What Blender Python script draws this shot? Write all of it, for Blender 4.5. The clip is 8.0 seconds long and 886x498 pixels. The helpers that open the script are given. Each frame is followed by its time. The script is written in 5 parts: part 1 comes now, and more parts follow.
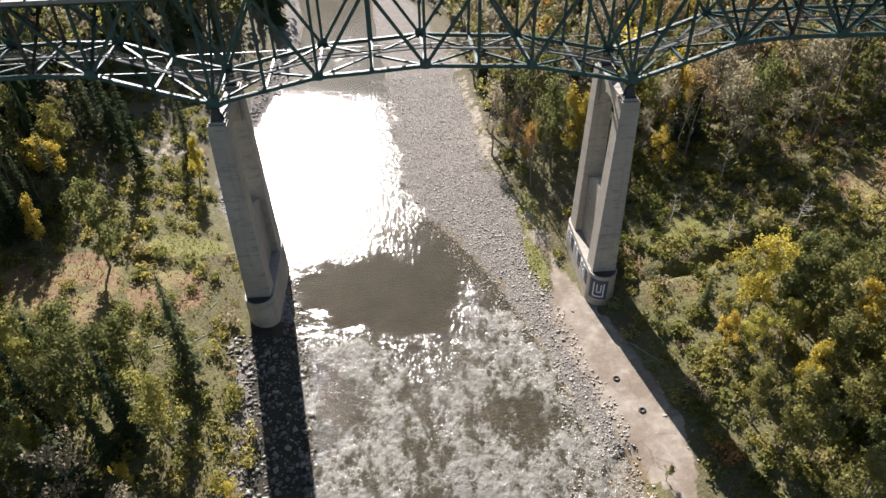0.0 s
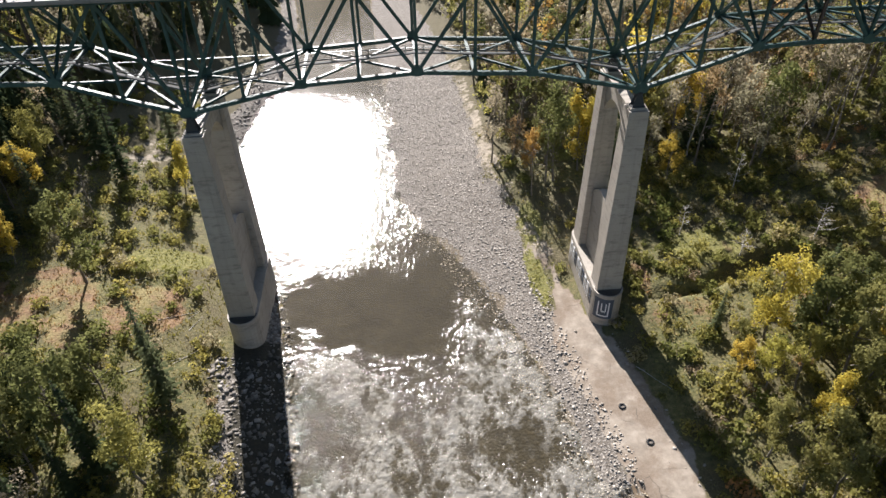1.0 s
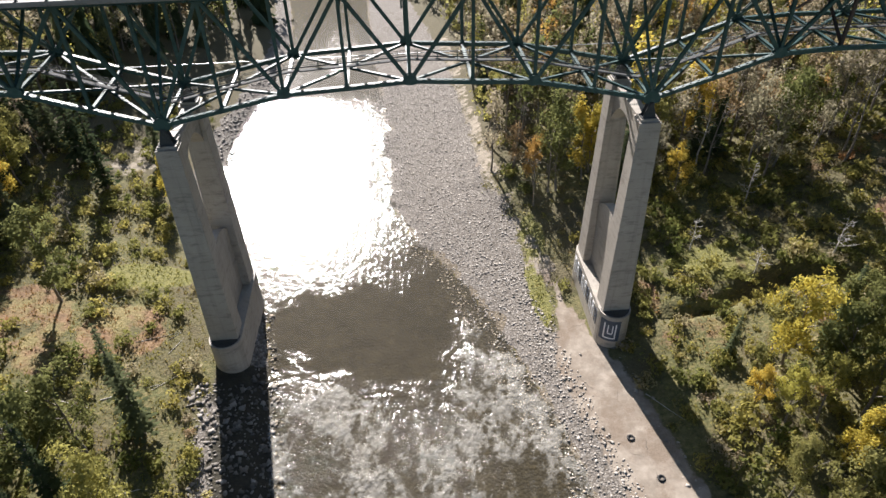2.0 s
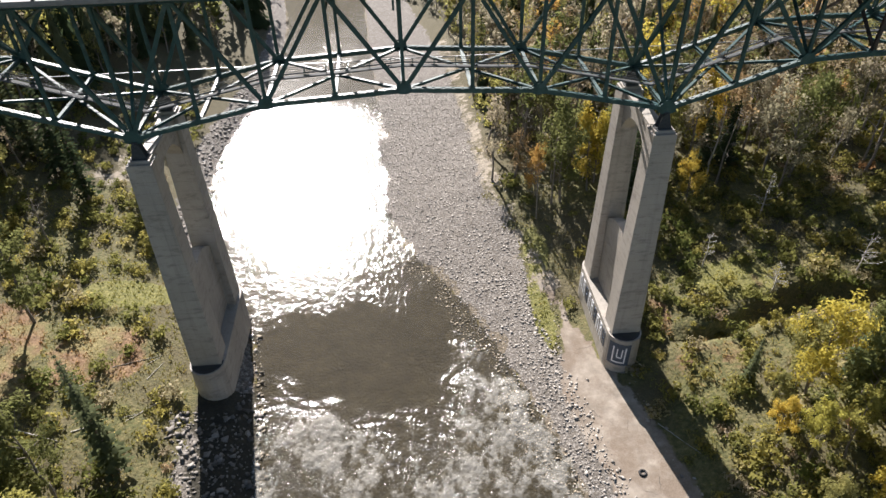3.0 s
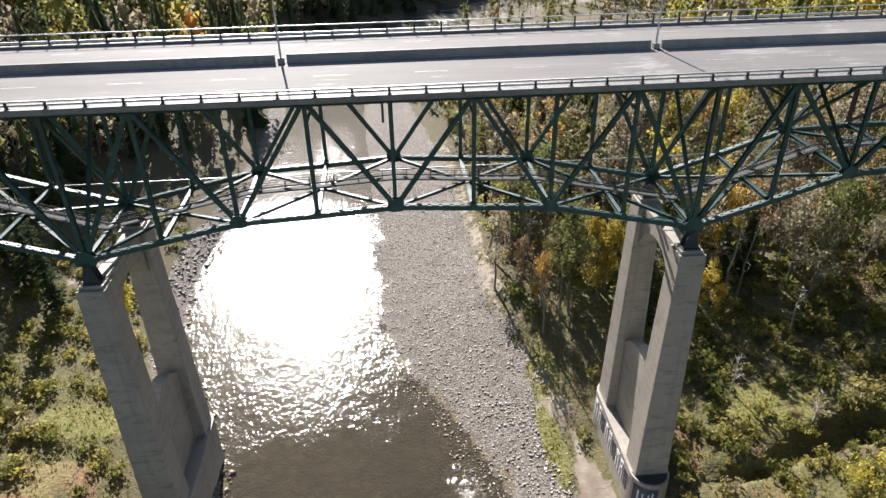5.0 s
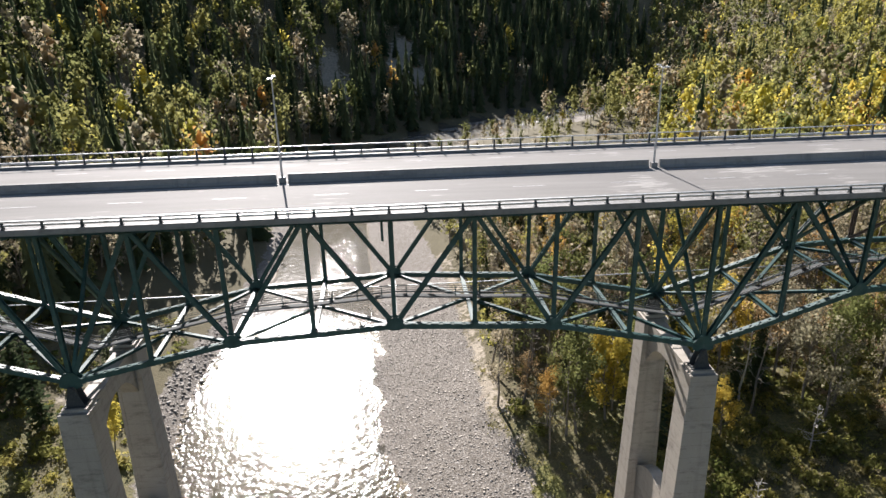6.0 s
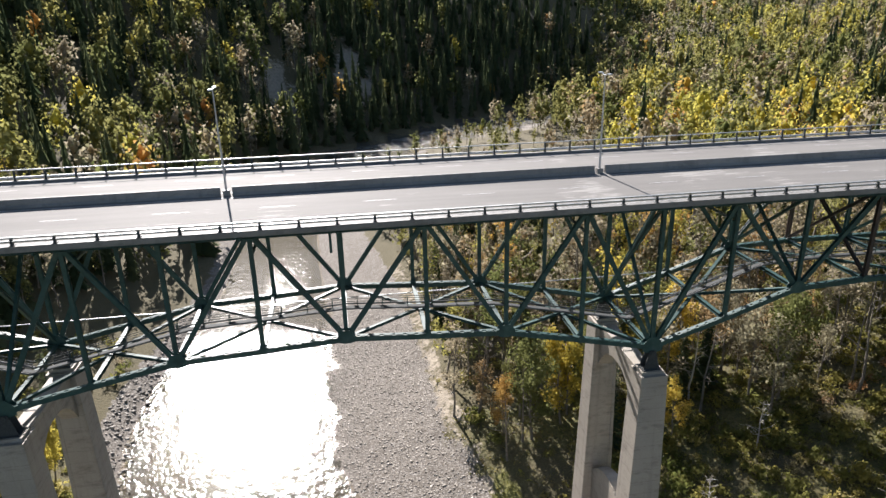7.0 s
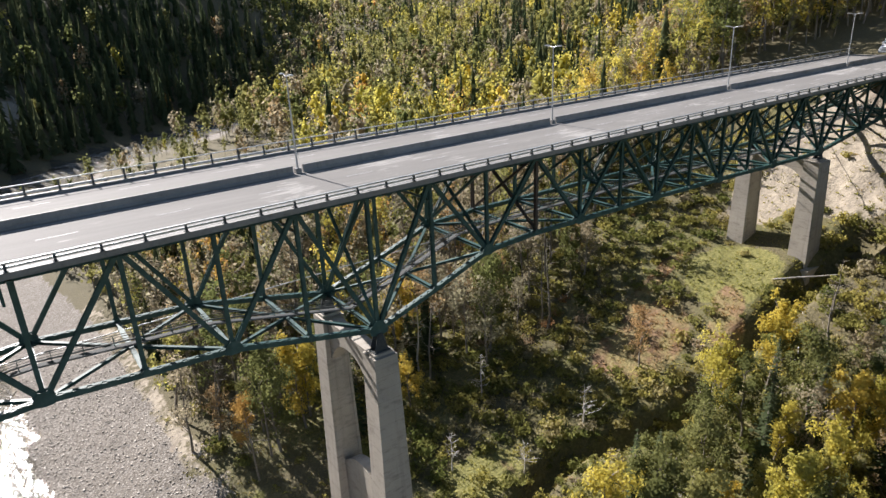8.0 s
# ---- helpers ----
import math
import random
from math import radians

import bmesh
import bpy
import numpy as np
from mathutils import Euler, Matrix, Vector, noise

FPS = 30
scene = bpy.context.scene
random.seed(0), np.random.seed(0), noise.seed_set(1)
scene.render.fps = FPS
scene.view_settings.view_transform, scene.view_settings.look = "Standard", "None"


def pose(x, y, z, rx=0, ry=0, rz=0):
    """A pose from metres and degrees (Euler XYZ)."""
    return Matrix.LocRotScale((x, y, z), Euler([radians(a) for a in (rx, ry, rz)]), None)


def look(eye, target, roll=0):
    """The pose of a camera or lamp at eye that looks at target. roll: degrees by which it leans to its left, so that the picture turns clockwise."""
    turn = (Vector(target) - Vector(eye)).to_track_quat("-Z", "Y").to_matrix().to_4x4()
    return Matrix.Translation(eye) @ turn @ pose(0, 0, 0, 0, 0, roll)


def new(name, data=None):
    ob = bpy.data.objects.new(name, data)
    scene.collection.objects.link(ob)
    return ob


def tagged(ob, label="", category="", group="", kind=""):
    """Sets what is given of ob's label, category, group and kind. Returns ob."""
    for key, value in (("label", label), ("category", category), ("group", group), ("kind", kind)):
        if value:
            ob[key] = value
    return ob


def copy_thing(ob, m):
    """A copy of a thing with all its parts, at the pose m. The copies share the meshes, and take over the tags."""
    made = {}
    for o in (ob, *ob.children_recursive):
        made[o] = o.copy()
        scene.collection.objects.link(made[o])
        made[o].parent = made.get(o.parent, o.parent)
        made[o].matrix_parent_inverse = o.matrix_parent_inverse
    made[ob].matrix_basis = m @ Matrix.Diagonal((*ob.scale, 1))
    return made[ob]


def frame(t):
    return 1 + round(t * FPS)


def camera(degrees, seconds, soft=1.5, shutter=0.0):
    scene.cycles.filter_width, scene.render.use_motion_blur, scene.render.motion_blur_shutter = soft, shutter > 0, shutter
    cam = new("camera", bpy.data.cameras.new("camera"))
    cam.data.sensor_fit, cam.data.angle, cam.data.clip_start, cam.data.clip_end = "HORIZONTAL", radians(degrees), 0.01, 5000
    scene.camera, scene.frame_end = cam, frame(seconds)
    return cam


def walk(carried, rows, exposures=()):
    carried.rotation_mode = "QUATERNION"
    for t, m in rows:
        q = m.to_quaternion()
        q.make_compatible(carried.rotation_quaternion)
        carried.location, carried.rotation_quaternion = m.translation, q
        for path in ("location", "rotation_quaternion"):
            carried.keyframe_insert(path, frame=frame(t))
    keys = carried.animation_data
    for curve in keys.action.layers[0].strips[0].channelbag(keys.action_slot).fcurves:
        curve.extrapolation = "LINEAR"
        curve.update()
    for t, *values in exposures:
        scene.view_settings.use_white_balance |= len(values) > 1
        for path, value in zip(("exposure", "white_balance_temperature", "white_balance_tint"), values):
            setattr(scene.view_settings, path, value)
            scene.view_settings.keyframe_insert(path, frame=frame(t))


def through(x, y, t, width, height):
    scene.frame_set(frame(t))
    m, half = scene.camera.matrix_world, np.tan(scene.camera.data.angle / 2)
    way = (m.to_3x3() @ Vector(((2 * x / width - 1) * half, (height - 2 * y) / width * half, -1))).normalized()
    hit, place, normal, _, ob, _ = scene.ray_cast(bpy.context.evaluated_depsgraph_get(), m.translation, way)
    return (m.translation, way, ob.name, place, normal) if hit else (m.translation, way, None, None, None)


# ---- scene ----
cam = camera(67.8, 8.0)
PATH = [
    (0, (-4.953, -89.512, 36.968), (-4.833, -87.941, 35.737), -1.3),
    (0.5, (-3.93, -85.907, 36.109), (-3.815, -84.337, 34.874), -1.4),
    (1, (-2.962, -82.254, 35.225), (-2.852, -80.687, 33.988), -1.4),
    (1.5, (-2.252, -78.655, 34.306), (-2.144, -77.089, 33.067), -1.4),
    (3, (-0.813, -68.445, 31.083), (-0.705, -66.875, 29.848), -1.4),
    (3.5, (-0.458, -64.967, 30.065), (-0.35, -63.398, 28.829), -1.4),
    (4, (-0.126, -61.734, 29.182), (-0.02, -60.161, 27.951), -1.4),
    (4.5, (0.157, -59.335, 28.818), (0.269, -57.724, 27.639), -1.3),
    (5, (0.373, -57.724, 29.039), (0.496, -56.006, 28.023), -1.2),
    (5.2, (0.352, -57.26, 29.29), (0.48, -55.506, 28.338), -1.1),
    (6.3, (0.792, -55.902, 28.958), (0.926, -54.028, 28.272), -1.3),
    (6.5, (0.801, -55.901, 28.975), (0.934, -54.027, 28.288), -1.3),
    (7, (0.927, -55.674, 28.816), (1.205, -53.818, 28.126), -1.3),
    (7.5, (0.901, -55.709, 28.716), (1.594, -53.968, 28.017), -2.0),
    (8, (0.74, -55.95, 28.81), (1.803, -54.414, 28.096), -2.7),
]
walk(cam, [(t, look(eye, target, roll)) for t, eye, target, roll in PATH])

# ---- light ----
SUN_AZ, SUN_EL = radians(-10.5), radians(31.0)
SUN_DIR = Vector((math.sin(SUN_AZ) * math.cos(SUN_EL), math.cos(SUN_AZ) * math.cos(SUN_EL), math.sin(SUN_EL)))
world = bpy.data.worlds.new("world")
scene.world = world
world.use_nodes = True
wn = world.node_tree.nodes
sky = wn.new("ShaderNodeTexSky")
sky.sky_type, sky.sun_disc = "NISHITA", False
sky.sun_elevation, sky.sun_rotation = SUN_EL, SUN_AZ
sky.altitude, sky.dust_density = 700, 1.2
world.node_tree.links.new(sky.outputs[0], wn["Background"].inputs[0])
wn["Background"].inputs[1].default_value = 0.05
sun = new("sun", bpy.data.lights.new("sun", "SUN"))
sun.data.energy, sun.data.angle, sun.data.color = 5.0, radians(0.5), (1.0, 0.94, 0.92)
sun.matrix_world = look(SUN_DIR * 300, (0, 0, 0))
scene.view_settings.exposure = 1.34

# ---- materials ----


class Mat:
    """A node material under construction."""

    def __init__(self, name, rough=0.8, metal=0.0):
        self.m = bpy.data.materials.new(name)
        self.m.use_nodes = True
        self.t = self.m.node_tree
        self.b = self.t.nodes["Principled BSDF"]
        self.b.inputs["Roughness"].default_value = rough
        self.b.inputs["Metallic"].default_value = metal

    def node(self, kind, **values):
        n = self.t.nodes.new(kind)
        for key, value in values.items():
            n.inputs[key].default_value = value
        return n

    def link(self, a, b):
        self.t.links.new(a, b)

    def coords(self, scale=(1, 1, 1), world=True):
        g = self.t.nodes.new("ShaderNodeNewGeometry" if world else "ShaderNodeTexCoord")
        mp = self.node("ShaderNodeMapping", Scale=scale)
        self.link(g.outputs["Position" if world else "Object"], mp.inputs[0])
        return mp.outputs[0]

    def noise(self, scale, detail=4.0, rough=0.55, at=None, stretch=(1, 1, 1)):
        n = self.node("ShaderNodeTexNoise", Scale=scale, Detail=detail, Roughness=rough)
        self.link(at or self.coords(stretch), n.inputs["Vector"])
        return n.outputs["Fac"]

    def ramp(self, fac, *stops):
        r = self.t.nodes.new("ShaderNodeValToRGB")
        e = r.color_ramp.elements
        while len(e) < len(stops):
            e.new(0.5)
        for el, (p, c) in zip(e, stops):
            el.position = p
            el.color = (*c, 1) if len(c) == 3 else c
        self.link(fac, r.inputs[0])
        return r.outputs[0]

    def span(self, fac, a, b, c=0.0, d=1.0):
        r = self.node("ShaderNodeMapRange", **{"From Min": a, "From Max": b, "To Min": c, "To Max": d})
        self.link(fac, r.inputs["Value"])
        return r.outputs[0]

    def mix(self, fac, a, b, how="MIX"):
        n = self.t.nodes.new("ShaderNodeMix")
        n.data_type, n.blend_type = "RGBA", how
        for value, slot in ((fac, 0), (a, 6), (b, 7)):
            if hasattr(value, "links"):
                self.link(value, n.inputs[slot])
            else:
                n.inputs[slot].default_value = value if slot == 0 else (*value, 1)
        return n.outputs[2]

    def math(self, how, a, b):
        n = self.t.nodes.new("ShaderNodeMath")
        n.operation = how
        for value, slot in ((a, 0), (b, 1)):
            if hasattr(value, "links"):
                self.link(value, n.inputs[slot])
            else:
                n.inputs[slot].default_value = value
        return n.outputs[0]

    def attr(self, name):
        n = self.t.nodes.new("ShaderNodeAttribute")
        n.attribute_name = name
        return n.outputs["Fac"]

    def colour(self, c):
        if hasattr(c, "links"):
            self.link(c, self.b.inputs["Base Color"])
        else:
            self.b.inputs["Base Color"].default_value = (*c, 1)
        return self

    def rough(self, r):
        self.link(r, self.b.inputs["Roughness"])
        return self

    def bump(self, height, strength=0.5, distance=0.05):
        n = self.node("ShaderNodeBump", Strength=strength, Distance=distance)
        self.link(height, n.inputs["Height"])
        self.link(n.outputs[0], self.b.inputs["Normal"])
        return self


def steel_material():
    m = Mat("green_painted_steel", 0.42)
    n = m.noise(1.3, 6)
    f = m.noise(14, 3)
    c = m.ramp(n, (0.3, (0.016, 0.05, 0.046)), (0.55, (0.027, 0.078, 0.072)), (0.75, (0.06, 0.105, 0.098)))
    rust = m.ramp(m.noise(2.6, 8, 0.7), (0.66, (0, 0, 0)), (0.76, (1, 1, 1)))
    c = m.mix(m.math("MULTIPLY", rust, 0.5), c, (0.07, 0.045, 0.03))
    m.colour(c).rough(m.span(f, 0.3, 0.7, 0.42, 0.62)).bump(f, 0.15, 0.01)
    return m.m


def dull_steel_material():
    m = Mat("weathered_brown_steel", 0.6)
    c = m.ramp(m.noise(1.1, 7), (0.3, (0.03, 0.03, 0.027)), (0.7, (0.075, 0.05, 0.042)))
    m.colour(c).bump(m.noise(12, 4), 0.15, 0.01)
    return m.m


def concrete_material(name, base, dark, lift=0.0):
    m = Mat(name, 0.62)
    at = m.coords((1, 1, 1))
    big = m.noise(0.12, 6, 0.6, at)
    streak = m.noise(1.0, 5, 0.6, stretch=(1.6, 1.6, 0.06))
    fine = m.noise(9, 5, 0.6, at)
    c = m.mix(m.span(big, 0.3, 0.72), dark, base)
    c = m.mix(m.span(streak, 0.52, 0.75, 0, 0.55), c, tuple(v * 0.55 for v in dark))
    c = m.mix(m.span(fine, 0.35, 0.7, 0, 0.3), c, tuple(min(1, v * 1.25) for v in base))
    stain = m.noise(0.5, 7, 0.7, stretch=(0.8, 0.8, 2.4))
    c = m.mix(m.span(stain, 0.52, 0.7, 0, 0.6), c, tuple(v * 0.4 for v in dark))
    # pour lines about every 1.5 m of height
    sep = m.t.nodes.new("ShaderNodeSeparateXYZ")
    m.link(at, sep.inputs[0])
    saw = m.math("FRACT", m.math("MULTIPLY", m.math("ADD", sep.outputs[2], m.math("MULTIPLY", fine, 0.06)), 0.66), 0.0)
    line = m.span(saw, 0.0, 0.045, 1, 0)
    c = m.mix(m.math("MULTIPLY", line, m.span(streak, 0.3, 0.7, 0.25, 0.9)), c, tuple(v * 0.5 for v in dark))
    m.colour(c)
    h = m.math("SUBTRACT", m.math("MULTIPLY", fine, 0.5), m.math("MULTIPLY", line, 0.8))
    m.bump(h, 0.4, 0.03)
    return m.m


def road_material():
    m = Mat("worn_road_surface", 0.75)
    big = m.noise(0.25, 5, 0.6, stretch=(0.25, 1.6, 1))
    fine = m.noise(30, 3)
    track = m.noise(1.2, 6, 0.6, stretch=(0.05, 1.0, 1))
    c = m.ramp(big, (0.3, (0.155, 0.148, 0.138)), (0.7, (0.215, 0.206, 0.193)))
    c = m.mix(m.span(track, 0.45, 0.7, 0, 0.5), c, (0.145, 0.139, 0.13))
    c = m.mix(m.span(fine, 0.3, 0.7, 0, 0.35), c, (0.3, 0.288, 0.27))
    scuff = m.math("MULTIPLY", m.noise(1.0, 6, 0.7, stretch=(0.35, 2.6, 1)), m.noise(0.14, 3, 0.5))
    c = m.mix(m.span(scuff, 0.3, 0.36, 0, 0.55), c, (0.42, 0.405, 0.38))
    m.colour(c).bump(fine, 0.2, 0.01)
    m.b.inputs["Specular IOR Level"].default_value = 0.12
    return m.m


def paint_material():
    m = Mat("worn_white_road_paint", 0.6)
    m.colour(m.ramp(m.noise(7, 6, 0.7), (0.4, (0.19, 0.186, 0.18)), (0.62, (0.5, 0.5, 0.49))))
    return m.m


def metal_material():
    m = Mat("galvanised_steel", 0.42, 0.75)
    n = m.noise(3, 5)
    m.colour(m.ramp(n, (0.3, (0.36, 0.37, 0.38)), (0.7, (0.55, 0.56, 0.57)))).rough(m.span(n, 0.3, 0.7, 0.35, 0.55))
    return m.m


def plain(name, c, rough=0.6, metal=0.0, grain=6.0, amount=0.25):
    m = Mat(name, rough, metal)
    n = m.noise(grain, 5)
    m.colour(m.ramp(n, (0.3, tuple(v * (1 - amount) for v in c)), (0.7, tuple(min(1, v * (1 + amount)) for v in c))))
    m.bump(n, 0.12, 0.01)
    return m.m


def ground_material():
    m = Mat("river_valley_ground", 0.95)
    at = m.coords()
    n1, n2, n3 = m.noise(0.09, 6, 0.6, at), m.noise(0.7, 6, 0.65, at), m.noise(5.0, 5, 0.65, at)
    cells = m.node("ShaderNodeTexVoronoi", Scale=2.2)
    m.link(at, cells.inputs["Vector"])
    small = m.node("ShaderNodeTexVoronoi", Scale=2.9)
    m.link(at, small.inputs["Vector"])
    grass = m.ramp(m.noise(1.3, 7, 0.72, at), (0.3, (0.045, 0.048, 0.016)), (0.46, (0.1, 0.1, 0.032)), (0.58, (0.165, 0.145, 0.055)), (0.7, (0.25, 0.2, 0.09)))
    lush = m.ramp(m.noise(1.6, 6, 0.7, at), (0.3, (0.085, 0.088, 0.024)), (0.5, (0.165, 0.158, 0.045)), (0.7, (0.26, 0.228, 0.075)))
    dry = m.ramp(n3, (0.3, (0.11, 0.095, 0.035)), (0.5, (0.2, 0.165, 0.065)), (0.72, (0.3, 0.24, 0.11)))
    dry = m.mix(m.span(m.noise(0.25, 5, 0.6, at), 0.42, 0.58), dry, m.ramp(m.noise(0.9, 6, 0.7, at), (0.3, (0.085, 0.055, 0.028)), (0.5, (0.19, 0.115, 0.06)), (0.7, (0.3, 0.2, 0.11))))
    floor = m.ramp(n3, (0.3, (0.05, 0.043, 0.02)), (0.55, (0.11, 0.092, 0.044)), (0.75, (0.19, 0.155, 0.08)))
    stones = m.ramp(cells.outputs["Color"], (0.0, (0.17, 0.15, 0.125)), (0.5, (0.28, 0.255, 0.225)), (1.0, (0.42, 0.39, 0.35)))
    # shade between the stones is put into the gravel's colour
    gap = m.span(small.outputs["Distance"], 0.22, 0.55, 0, 0.75)
    stones = m.mix(gap, stones, (0.09, 0.075, 0.058))
    sand = m.ramp(m.noise(0.5, 7, 0.62, at), (0.3, (0.19, 0.16, 0.125)), (0.5, (0.285, 0.242, 0.193)), (0.7, (0.38, 0.33, 0.27)))
    sand = m.mix(m.span(m.noise(0.17, 7, 0.7, at), 0.42, 0.58, 0, 0.85), sand, m.ramp(n3, (0.3, (0.14, 0.105, 0.074)), (0.7, (0.24, 0.185, 0.135))))
    crack = m.node("ShaderNodeTexVoronoi", Scale=0.16)
    crack.feature = "DISTANCE_TO_EDGE"
    warp = m.node("ShaderNodeVectorMath")
    warp.operation = "ADD"
    wob = m.node("ShaderNodeTexNoise", Scale=0.8, Detail=5.0)
    m.link(at, wob.inputs["Vector"])
    m.link(at, warp.inputs[0])
    m.link(wob.outputs["Color"], warp.inputs[1])
    m.link(warp.outputs[0], crack.inputs["Vector"])
    where = m.span(m.noise(0.22, 3, 0.5, at), 0.53, 0.6)
    sand = m.mix(m.math("MULTIPLY", where, m.span(crack.outputs["Distance"], 0.003, 0.013, 0.6, 0)), sand, (0.07, 0.06, 0.05))
    bed = m.ramp(n2, (0.3, (0.022, 0.019, 0.012)), (0.5, (0.04, 0.034, 0.02)), (0.7, (0.075, 0.063, 0.038)))
    bed = m.mix(m.span(cells.outputs["Distance"], 0.2, 0.55, 0, 0.6), bed, (0.03, 0.027, 0.018))
    scree = m.ramp(n2, (0.3, (0.2, 0.17, 0.13)), (0.7, (0.4, 0.345, 0.265)))
    c = m.mix(m.span(n1, 0.4, 0.62), grass, floor)
    jitter = m.math("ADD", m.span(n2, 0.3, 0.7, -0.2, 0.2), m.span(m.noise(0.22, 4, 0.6, at), 0.3, 0.7, -0.3, 0.3))
    for name, layer in (("woods", floor), ("lush", lush), ("dry", dry), ("scree", scree), ("gravel", stones), ("sand", sand), ("bed", bed)):
        mask = m.span(m.math("ADD", m.attr(name), jitter), 0.4, 0.6)
        c = m.mix(mask, c, layer)
    m.colour(c)
    h = m.math("ADD", m.math("MULTIPLY", n3, 0.6), m.math("MULTIPLY", cells.outputs["Distance"], -0.7))
    h = m.math("MULTIPLY", h, m.span(m.attr("sand"), 0.2, 0.7, 1.0, 0.12))
    m.bump(h, 0.7, 0.2)
    return m.m


def water_material():
    m = Mat("clear_shallow_river_water", 0.1)
    t = m.t
    t.nodes.remove(m.b)
    rif = m.attr("riffle")
    at = m.coords((1, 0.6, 1))
    w0, w1, w2, w3 = m.noise(0.16, 3, 0.5, at), m.noise(0.4, 3, 0.55, at), m.noise(1.5, 3, 0.6, at), m.noise(5.0, 2, 0.6, m.coords((1, 0.8, 1)))
    scallop = m.node("ShaderNodeTexVoronoi", Scale=0.8, Detail=1.0)
    warp = m.node("ShaderNodeVectorMath")
    warp.operation = "ADD"
    sway = m.node("ShaderNodeTexNoise", Scale=0.7, Detail=3.0)
    m.link(m.coords((1, 0.75, 1)), warp.inputs[0])
    m.link(warp.inputs[0].links[0].from_socket, sway.inputs["Vector"])
    m.link(sway.outputs["Color"], warp.inputs[1])
    m.link(warp.outputs[0], scallop.inputs["Vector"])
    chop = m.math("ADD", m.math("ADD", m.math("MULTIPLY", w1, 0.34), m.math("MULTIPLY", scallop.outputs["Distance"], 0.2)), m.math("ADD", m.math("MULTIPLY", w2, 0.2), m.math("MULTIPLY", w3, 0.045)))
    patch = m.span(w0, 0.34, 0.56, 0.35, 1.0)
    force = m.math("ADD", m.span(rif, 0.03, 0.2, 0.05, 0.42), m.span(rif, 0.3, 0.8, 0, 1.25))
    h = m.math("MULTIPLY", chop, force)
    bump = m.node("ShaderNodeBump", Strength=1.0, Distance=1.0)
    m.link(h, bump.inputs["Height"])
    fres = m.node("ShaderNodeFresnel", IOR=1.33)
    m.link(bump.outputs[0], fres.inputs["Normal"])
    gloss = m.node("ShaderNodeBsdfGlossy")
    m.link(m.math("ADD", m.span(rif, 0.0, 0.2, 0.06, 0.115), m.span(rif, 0.3, 0.6, 0, -0.03)), gloss.inputs["Roughness"])
    m.link(bump.outputs[0], gloss.inputs["Normal"])
    clear = m.node("ShaderNodeBsdfTransparent", Color=(0.9, 0.85, 0.74, 1))
    mix = t.nodes.new("ShaderNodeMixShader")
    m.link(fres.outputs[0], mix.inputs[0])
    m.link(clear.outputs[0], mix.inputs[1])
    m.link(gloss.outputs[0], mix.inputs[2])
    # pale foam, with the sky's reflection on the riffles painted into its colour
    white = m.node("ShaderNodeBsdfDiffuse", Color=(0.47, 0.455, 0.41, 1))
    m.link(bump.outputs[0], white.inputs["Normal"])
    froth_sheen = m.math("ADD", m.math("ADD", m.math("MULTIPLY", w1, 0.4), m.math("MULTIPLY", w2, 0.35)), m.math("ADD", m.math("MULTIPLY", w3, 0.2), m.math("MULTIPLY", scallop.outputs["Distance"], 0.12)))
    cover = m.math("ADD", froth_sheen, m.math("MULTIPLY", m.math("MULTIPLY", rif, patch), 0.3))
    crest = m.math("MULTIPLY", m.span(cover, 0.68, 0.77, 0, 0.36), m.span(rif, 0.3, 0.45))
    foam_sheen = t.nodes.new("ShaderNodeMixShader")
    m.link(crest, foam_sheen.inputs[0])
    m.link(mix.outputs[0], foam_sheen.inputs[1])
    m.link(white.outputs[0], foam_sheen.inputs[2])
    m.link(foam_sheen.outputs[0], t.nodes["Material Output"].inputs["Surface"])
    return m.m


def leaf_material(name, stops, by_tree, through=0.58):
    """Foliage: one hue a tree, each leaf a little off it; light shines through."""
    m = Mat(name, 0.6)
    t = m.t
    t.nodes.remove(m.b)
    if by_tree == "tint":
        tree = m.attr("tint")
    else:
        tree = t.nodes.new("ShaderNodeObjectInfo").outputs["Random"]
    geo = t.nodes.new("ShaderNodeNewGeometry")
    leaf = geo.outputs["Random Per Island"]
    c = m.ramp(m.math("ADD", tree, m.span(leaf, 0, 1, -0.05, 0.05)), *stops)
    hsv = m.node("ShaderNodeHueSaturation")
    m.link(m.span(leaf, 0, 1, 0.85, 1.2), hsv.inputs["Value"])
    m.link(c, hsv.inputs["Color"])
    dif = m.node("ShaderNodeBsdfDiffuse")
    tr = m.node("ShaderNodeBsdfTranslucent")
    m.link(hsv.outputs[0], dif.inputs[0])
    m.link(hsv.outputs[0], tr.inputs[0])
    mix = m.node("ShaderNodeMixShader", Fac=through)
    m.link(dif.outputs[0], mix.inputs[1])
    m.link(tr.outputs[0], mix.inputs[2])
    m.link(mix.outputs[0], t.nodes["Material Output"].inputs["Surface"])
    return m.m


AUTUMN = ((0.0, (0.135, 0.155, 0.055)), (0.2, (0.2, 0.2, 0.078)), (0.36, (0.29, 0.272, 0.1)), (0.5, (0.45, 0.415, 0.1)), (0.62, (0.55, 0.43, 0.085)), (0.74, (0.45, 0.26, 0.1)), (0.84, (0.32, 0.265, 0.165)), (0.93, (0.36, 0.32, 0.235)), (1.0, (0.17, 0.178, 0.075)))
NEEDLE = ((0.0, (0.052, 0.072, 0.036)), (0.5, (0.085, 0.106, 0.053)), (1.0, (0.13, 0.143, 0.074)))
